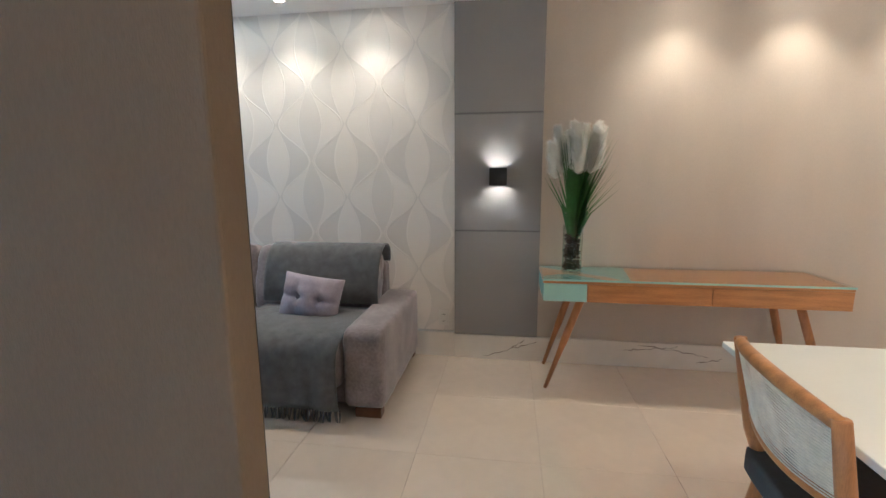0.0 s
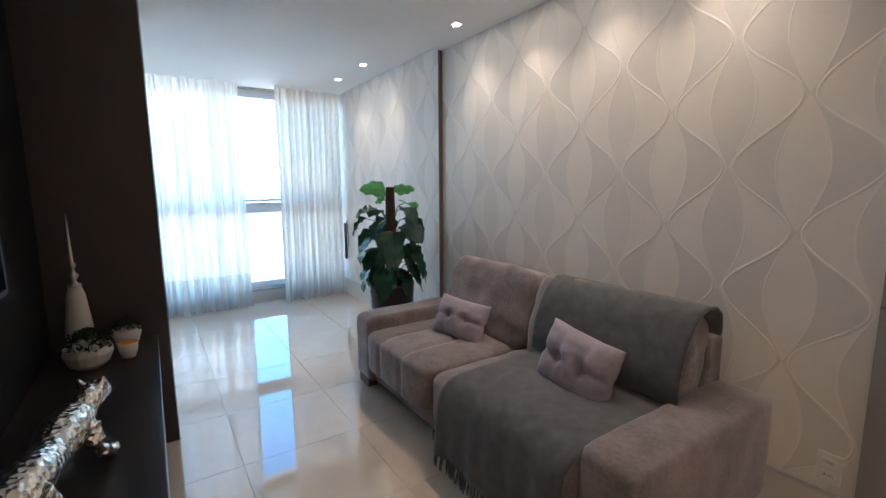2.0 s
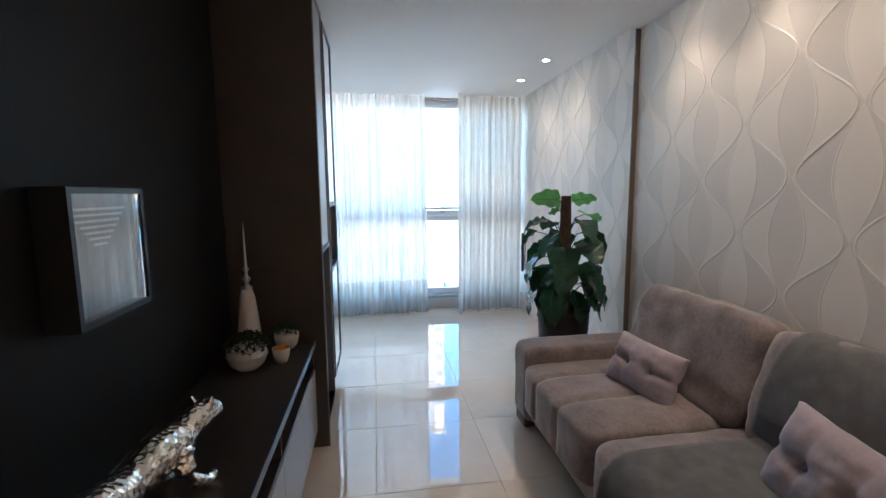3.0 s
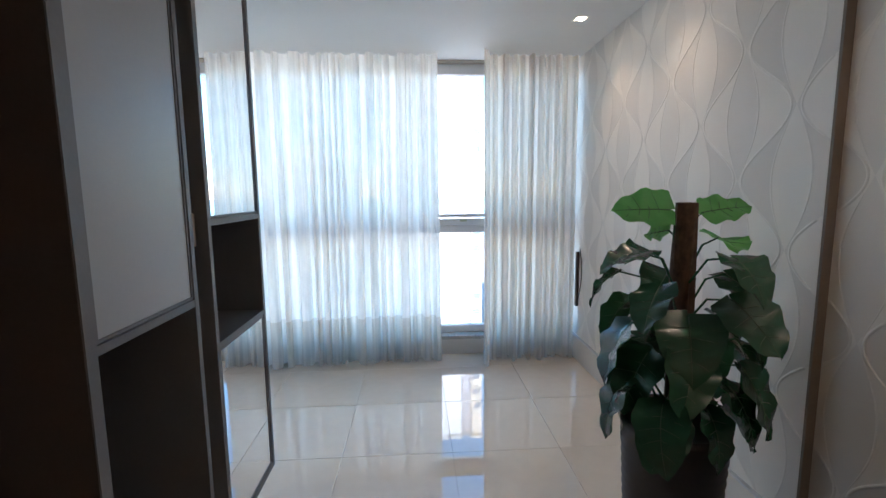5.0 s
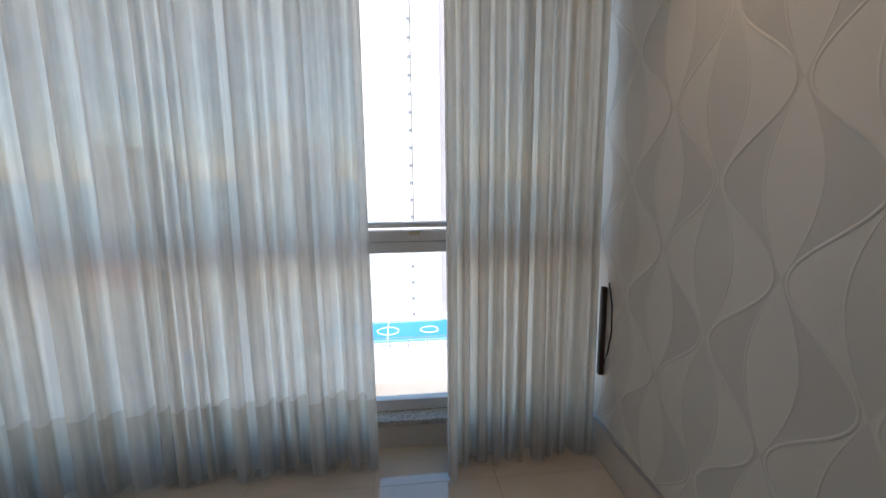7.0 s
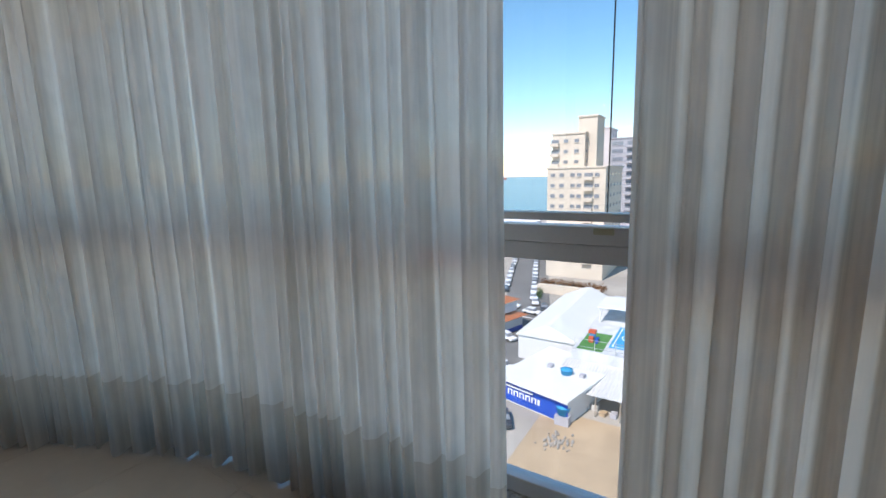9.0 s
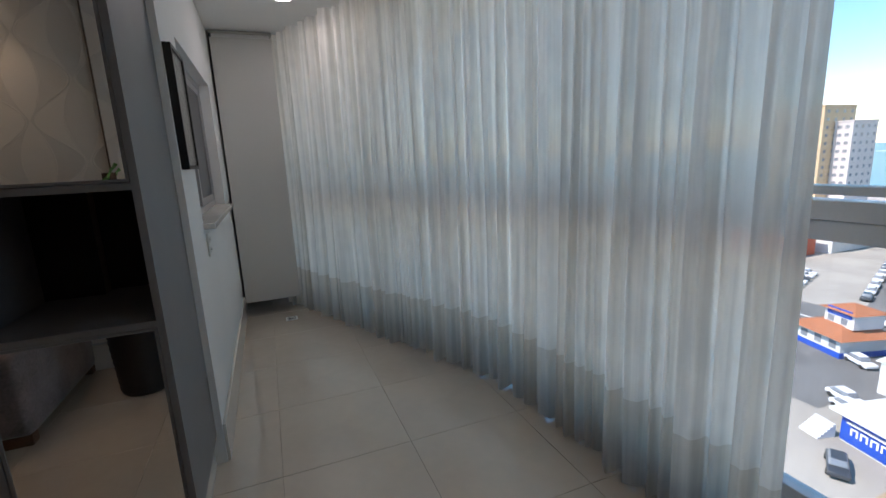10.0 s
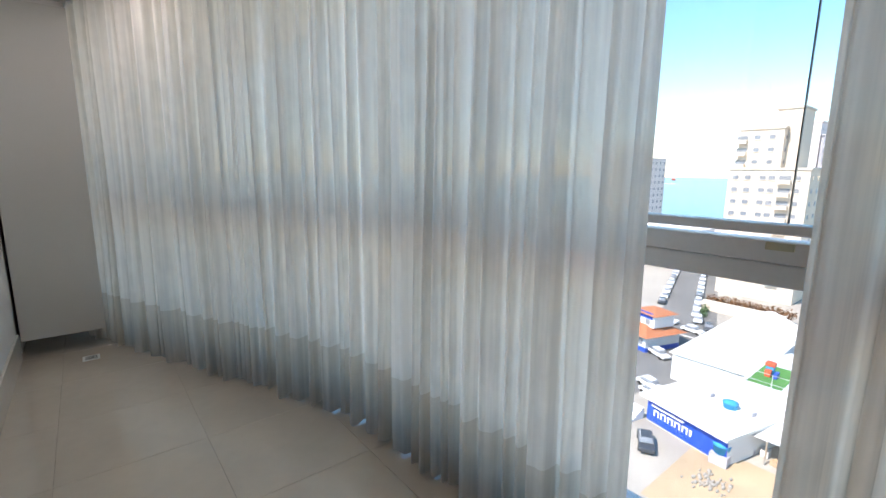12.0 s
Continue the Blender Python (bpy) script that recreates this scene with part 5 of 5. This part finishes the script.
far_building("street_houses", "low pale houses beyond the street", -185, -168, -56, -40, -23.5, plaster_w, (0.2, 0.5, 0.8), 2, 1.6, 1.3, side=4)


def gable_hall():
    ob = thing("hangar", "white metal gable roofed hangar", "building", (-86, -23.0, G))
    part("wall", slab(-14, -5.1, 0, 14, 5.1, 4.2), plaster_w, ob)
    bm = bmesh.new()
    for x in (-14.3, 14.3):
        for y, z in ((-5.5, 4.21), (5.5, 4.21), (5.5, 4.35), (0.4, 6.6), (-0.4, 6.6), (-5.5, 4.35)):
            bm.verts.new((x, y, z))
    bm.verts.ensure_lookup_table()
    v = bm.verts
    bm.faces.new([v[i] for i in range(6)])
    bm.faces.new([v[i] for i in range(6, 12)])
    for i in range(6):
        j = (i + 1) % 6
        bm.faces.new((v[i], v[j], v[6 + j], v[6 + i]))
    part("roof", bm, roof_white, ob)


gable_hall()


def blue_shop():
    ob = thing("blue_shop", "low flat white roofed shop with a blue front", "building", (-57.6, -24.6, G), -14)
    part("wall", slab(-13, 0, 0, 0, 10.2, 3.3), plaster_w, ob)
    part("front", slab(0.002, 0, 0.25, 0.12, 10.2, 3.28), blue_paint, ob, "blue painted front")
    part("roof", slab(-13.3, -0.8, 3.302, 0.9, 10.6, 3.62), roof_white, ob)
    y = 1.0
    for k, w in enumerate((0.75, 0.75, 0.75, 0.75, 0.75, 0.3)):
        bm = bmesh.new()
        for q in ((0.125, y, 1.2, 0.17, y + 0.18, 2.0), (0.125, y + w - 0.18, 1.2, 0.17, y + w, 2.0), (0.125, y + 0.18, 1.85, 0.17, y + w - 0.18, 2.0)):
            if q[4] > q[1] + 0.01:
                box(bm, *q)
        part("sign_shape", bm, line_white, ob)
        y += w + 0.22
    part("wall_bar", slab(0.13, 0.8, 2.5, 0.5, 5.2, 2.62), plaster_w, ob)
    for k in range(6):
        part("step", slab(0.2 + 0.35 * k, -2.6, 0, 0.2 + 0.35 * (k + 1), -0.4, 1.5 - 0.25 * k), plaster_w, ob)
    for yy in (3.2, 6.0, 8.2):
        part("roof_vent", slab(-7.0, yy, 3.622, -6.2, yy + 0.7, 4.1), plaster_grey, ob)


blue_shop()


def small_house():
    ob = thing("small_house", "small white house with terracotta roofs and a blue base", "house", (-83.5, -38.0, G), -18)
    part("wall", slab(-4, -4, 0.9, 4, 4, 3.0), plaster_w, ob)
    part("base", slab(-4.03, -4.03, 0, 4.03, 4.03, 0.9), blue_paint, ob, "blue painted base")
    part("upper_wall", slab(-3.2, -1.5, 3.9, 1.5, 3.2, 6.2), plaster_w, ob)

    def hip(x0, y0, x1, y1, z, h):
        bm = bmesh.new()
        a = [bm.verts.new(p) for p in ((x0, y0, z), (x1, y0, z), (x1, y1, z), (x0, y1, z))]
        d = min(x1 - x0, y1 - y0) / 2.2
        b = [bm.verts.new(p) for p in ((x0 + d, y0 + d, z + h), (x1 - d, y0 + d, z + h), (x1 - d, y1 - d, z + h), (x0 + d, y1 - d, z + h))]
        bm.faces.new(a)
        bm.faces.new(b)
        for i in range(4):
            bm.faces.new((a[i], a[(i + 1) % 4], b[(i + 1) % 4], b[i]))
        return bm

    part("roof", hip(-4.9, -4.9, 4.9, 4.9, 3.0, 1.5), terracotta, ob)
    part("upper_roof", hip(-3.8, -2.1, 2.1, 3.8, 6.2, 1.0), terracotta, ob)
    part("roof_sign", slab(1.52, -1.0, 5.4, 1.62, 2.8, 6.6), blue_paint, ob)
    for y in (-2.6, -0.2, 2.2):
        part("window", slab(4.002, y, 1.3, 4.06, y + 1.1, 2.5), far_glass, ob)
    for y in (-0.9, 1.2):
        part("window", slab(1.502, y, 4.3, 1.56, y + 1.0, 5.2), far_glass, ob)


small_house()


def sports_deck():
    ob = thing("sports_deck", "raised concrete deck with a stained wall, blue court and fence", "building", (-67, -17.6, G))
    part("wall", slab(-33, 0, 0, 0, 27, 5.4), stained, ob)
    part("court", slab(-13, 4.6, 5.402, -3.0, 25, 5.43), court_blue, ob, "blue sports court")
    for q in ((-12.5, 5.0, -12.35, 24), (-3.7, 5.0, -3.55, 24), (-12.35, 5.0, -3.7, 5.15), (-12.35, 14.4, -3.7, 14.55), (-12.35, 9.0, -10.0, 9.15), (-6.0, 9.0, -3.7, 9.15)):
        part("court_line", slab(q[0], q[1], 5.432, q[2], q[3], 5.45), line_white, ob)
    for cx, cy, r in ((-8.0, 14.5, 1.8), (-8.0, 7.2, 1.5), (-8.0, 21.5, 1.5)):
        ring = bmesh.new()
        pts = [(cx + r * math.cos(2 * math.pi * i / 28), cy + r * math.sin(2 * math.pi * i / 28), 5.45) for i in range(29)]
        part("court_line", tube(pts, 0.09, 4, ring), line_white, ob)
    part("turf", slab(-8.5, 0.5, 5.402, -0.6, 4.2, 5.42), green_turf, ob, "green playground turf")
    part("pool", slab(-31, 5, 5.402, -28, 17, 5.44), pool_m, ob, "blue swimming pool")
    part("canopy", slab(-21, 0.6, 8.2, -13.5, 6.4, 8.4), roof_white, ob, "white canopy roof")
    for x in (-20.5, -14):
        for y in (1.0, 6.0):
            part("canopy_post", slab(x - 0.1, y - 0.1, 5.402, x + 0.1, y + 0.1, 8.198), plaster_w, ob)
    for i in range(10):
        part("fence_post", slab(-0.25, 0.3 + 2.9 * i, 5.402, -0.17, 0.38 + 2.9 * i, 7.2), alu, ob)
    for z in (6.0, 7.15):
        part("fence_rail", slab(-0.16, 0.3, z, -0.12, 26.6, z + 0.06), alu, ob)


sports_deck()
play = thing("playground_set", "small red and blue playground set on the deck", "playground", (-71.5, -15.6, G + 5.42))
for q, m in (((-0.8, -0.6, 0, 0.0, 0.3, 1.2), court_blue), ((0.1, -0.5, 0.0, 0.8, 0.2, 0.9), red_paint), ((-0.9, -0.7, 1.201, 0.1, 0.4, 1.7), red_paint), ((-0.4, 0.5, 0.0, 0.9, 0.9, 0.7), blue_paint)):
    part("module", slab(*q, bevel=0.06), m, play)
shed = thing("yard_shed", "open yard shed with a corrugated metal roof", "shed", (-67, -18.4, G))
bm = bmesh.new()
for i in range(60):
    y0, y1 = 12.4 * i / 60, 12.4 * (i + 1) / 60
    z = 0.06 * (i % 2)
    bm.faces.new([bm.verts.new(p) for p in ((0.1, y0, 3.9 + z), (8.3, y0, 2.9 + z), (8.3, y1, 2.9 + 0.06 - z), (0.1, y1, 3.9 + 0.06 - z))])
part("roof", bm, corr, shed, "ribbed metal roof")
for y in (0.3, 3.2, 6.2, 9.2, 12.1):
    part("post", slab(8.0, y - 0.08, 0, 8.16, y + 0.08, 2.92), alu, shed)
rng = random.Random(31)
for i in range(9):
    t = thing("yard_crate", "grey crate or stack in the shaded yard shed", "crate", (-60.4 + rng.uniform(-1.5, 0.6), -17.6 + 1.25 * i, G + 0.02), rng.uniform(-20, 20), "yard clutter")
    part("box", slab(-0.5, -0.4, 0, 0.5, 0.4, rng.uniform(0.5, 1.4), bevel=0.04), (plaster_grey, corr, dirt)[i % 3], t)


def water_tank(x, y, z, r):
    ob = thing("water_tank", "round blue water tank", "water tank", (x, y, z), group="water tanks")
    part("tank", lathe([(0, 0), (r * 0.8, 0), (r, r * 1.1), (r * 1.04, r * 1.12), (r * 0.5, r * 1.3), (0, r * 1.34)], 20), court_blue, ob, smooth=True)
    return ob


water_tank(-62.0, -16.9, G + 3.35, 0.85)
water_tank(-55.6, -15.4, G + 1.2, 0.9)
tagged(part("tank_stand", slab(-56.5, -16.3, G + 0.02, -54.7, -14.5, G + 1.198), plaster_grey), "grey block stand under a water tank", "stand")
rubble = bmesh.new()
for i in range(60):
    c = Vector((-51 + rng.gauss(0, 0.8), -14.8 + rng.gauss(0, 1.0), G + 0.1))
    b2 = bmesh.ops.create_icosphere(rubble, subdivisions=1, radius=rng.uniform(0.1, 0.3))
    for v in b2["verts"]:
        v.co = Vector((v.co.x * 1.3, v.co.y * 0.7, v.co.z)) * rng.uniform(0.8, 1.2) + c
tagged(part("scrap_heap", rubble, concrete), "grey heap of scrap stones in the yard", "heap", "", "stuff")


def car(m, paint):
    ob = thing("car", "parked compact car with dark windows", "car", group="parked cars")
    bm = slab(-2.1, -0.86, 0.28, 2.1, 0.86, 0.86, bevel=0.18, seg=3)
    part("body", bm, paint, ob, smooth=True)
    bm = slab(-1.55, -0.76, 0.80, 1.05, 0.76, 1.42, bevel=0.2, seg=3)
    for v in bm.verts:
        if v.co.z > 1.1:
            v.co.x *= 0.78
            v.co.y *= 0.88
    part("cabin", bm, far_glass, ob, smooth=True)
    part("roof", slab(-1.05, -0.58, 1.40, 0.65, 0.58, 1.46, bevel=0.02), paint, ob)
    for x in (-1.3, 1.3):
        for y in (-0.82, 0.82):
            part("wheel", placed(lathe([(0, -0.1), (0.3, -0.1), (0.32, 0), (0.3, 0.1), (0, 0.1)], 14), pose(x, y, 0.32, 90)), tyre_m, ob)
    ob.matrix_basis = m
    return ob


first = {0: car(pose(-79.0, -33.2, G + 0.03, 0, 0, 62), car_white), 1: car(pose(-100.0, -33.0, G + 0.06, 0, 0, 20), car_dark)}
spots = [(-66.5, -28.6, 70), (-64.2, -27.0, 70), (-52.0, -22.0, 30), (-96.0, -34.5, 80), (-98.5, -40.5, 85), (-104, -36.6, 19)]
for k in range(11):
    spots.append((-108 - 5.4 * k, -42.6 - 1.86 * k + 4.0, 19 + (k % 3)))
    spots.append((-112 - 5.6 * k, -52.0 - 1.92 * k + 4.0, 200))
for k in range(7):
    spots.append((-104 - 3.0 * k, -58.5 - 1.0 * k, 105))
for k, (x, y, a) in enumerate(spots):
    copy_thing(first[1 if k % 5 == 2 else 0], pose(x, y, G + 0.06, 0, 0, a))
hedge_wall = tagged(part("garden_wall", slab(-116, -40, G + 0.02, -114.5, -24, G + 2.2), plaster_cream), "cream garden wall along the street", "wall")


def leafy(name, label, m, centres, leaf, kind):
    bm = bmesh.new()
    for cx, cy, cz, r, n in centres:
        for _ in range(n):
            d = Vector((rng.gauss(0, 1), rng.gauss(0, 1), rng.gauss(0, 0.8))).normalized() * r * rng.random() ** 0.4
            c = Vector((cx, cy, cz)) + d
            u, w = Vector((rng.gauss(0, 1), rng.gauss(0, 1), rng.gauss(0, 1))).normalized() * leaf, Vector((rng.gauss(0, 1), rng.gauss(0, 1), rng.gauss(0, 1))).normalized() * leaf * 0.6
            bm.faces.new([bm.verts.new(c + q) for q in (-u, w, u, -w)])
    return tagged(part(name, bm, m), label, "hedge", "", kind)


leafy("hedge", "reddish brown hedge behind the garden wall", bush_m, [(-117.5, -39 + 1.5 * i, G + 2.2, 1.3, 140) for i in range(11)], 0.28, "stuff")
leafy("shrubs", "low green shrubs beside the street", tree_m, [(-108 - 2 * i, -37.2 - 0.6 * i, G + 0.7, 0.9, 90) for i in range(7)], 0.22, "stuff")
ship = thing("cargo_ship", "distant red cargo ship on the sea", "ship", (-2300, -1010, G + 0.07), 30)
part("hull", slab(-35, -6, 0, 35, 6, 9, bevel=2), red_paint, ship)
part("bridge", slab(-30, -5, 9.002, -20, 5, 18), plaster_w, ship)
structure("sandbar", slab(-1500, -760, G + 0.065, -1440, -640, G + 0.5), plaster_w, "pale foam line on the sea")

# ---- floor tiles ----
TILE = 0.5988


def tile_mesh(w, h):
    return mesh_of("tile", slab(-w / 2, -h / 2, -0.010, w / 2, h / 2, 0.0, bevel=0.0012, seg=1), tile_m)


whole = tile_mesh(TILE, TILE)
for i in range(-3, 15):
    for j in range(-10, 4):
        x, y = -3.944 + 0.6 * i, -1.51 + 0.6 * j
        x0, x1, y0, y1 = max(x - 0.3, -5.16), min(x + 0.3, 5.2), max(y - 0.3, -7.0), min(y + 0.3, 0.0)
        if x1 - x0 < 0.02 or y1 - y0 < 0.02:
            continue
        full = x1 - x0 > 0.599 and y1 - y0 > 0.599
        t = new("tile", whole if full else tile_mesh(x1 - x0 - 0.0012, y1 - y0 - 0.0012))
        t.location = ((x0 + x1) / 2, (y0 + y1) / 2, 0)
        t.parent = floor_ob
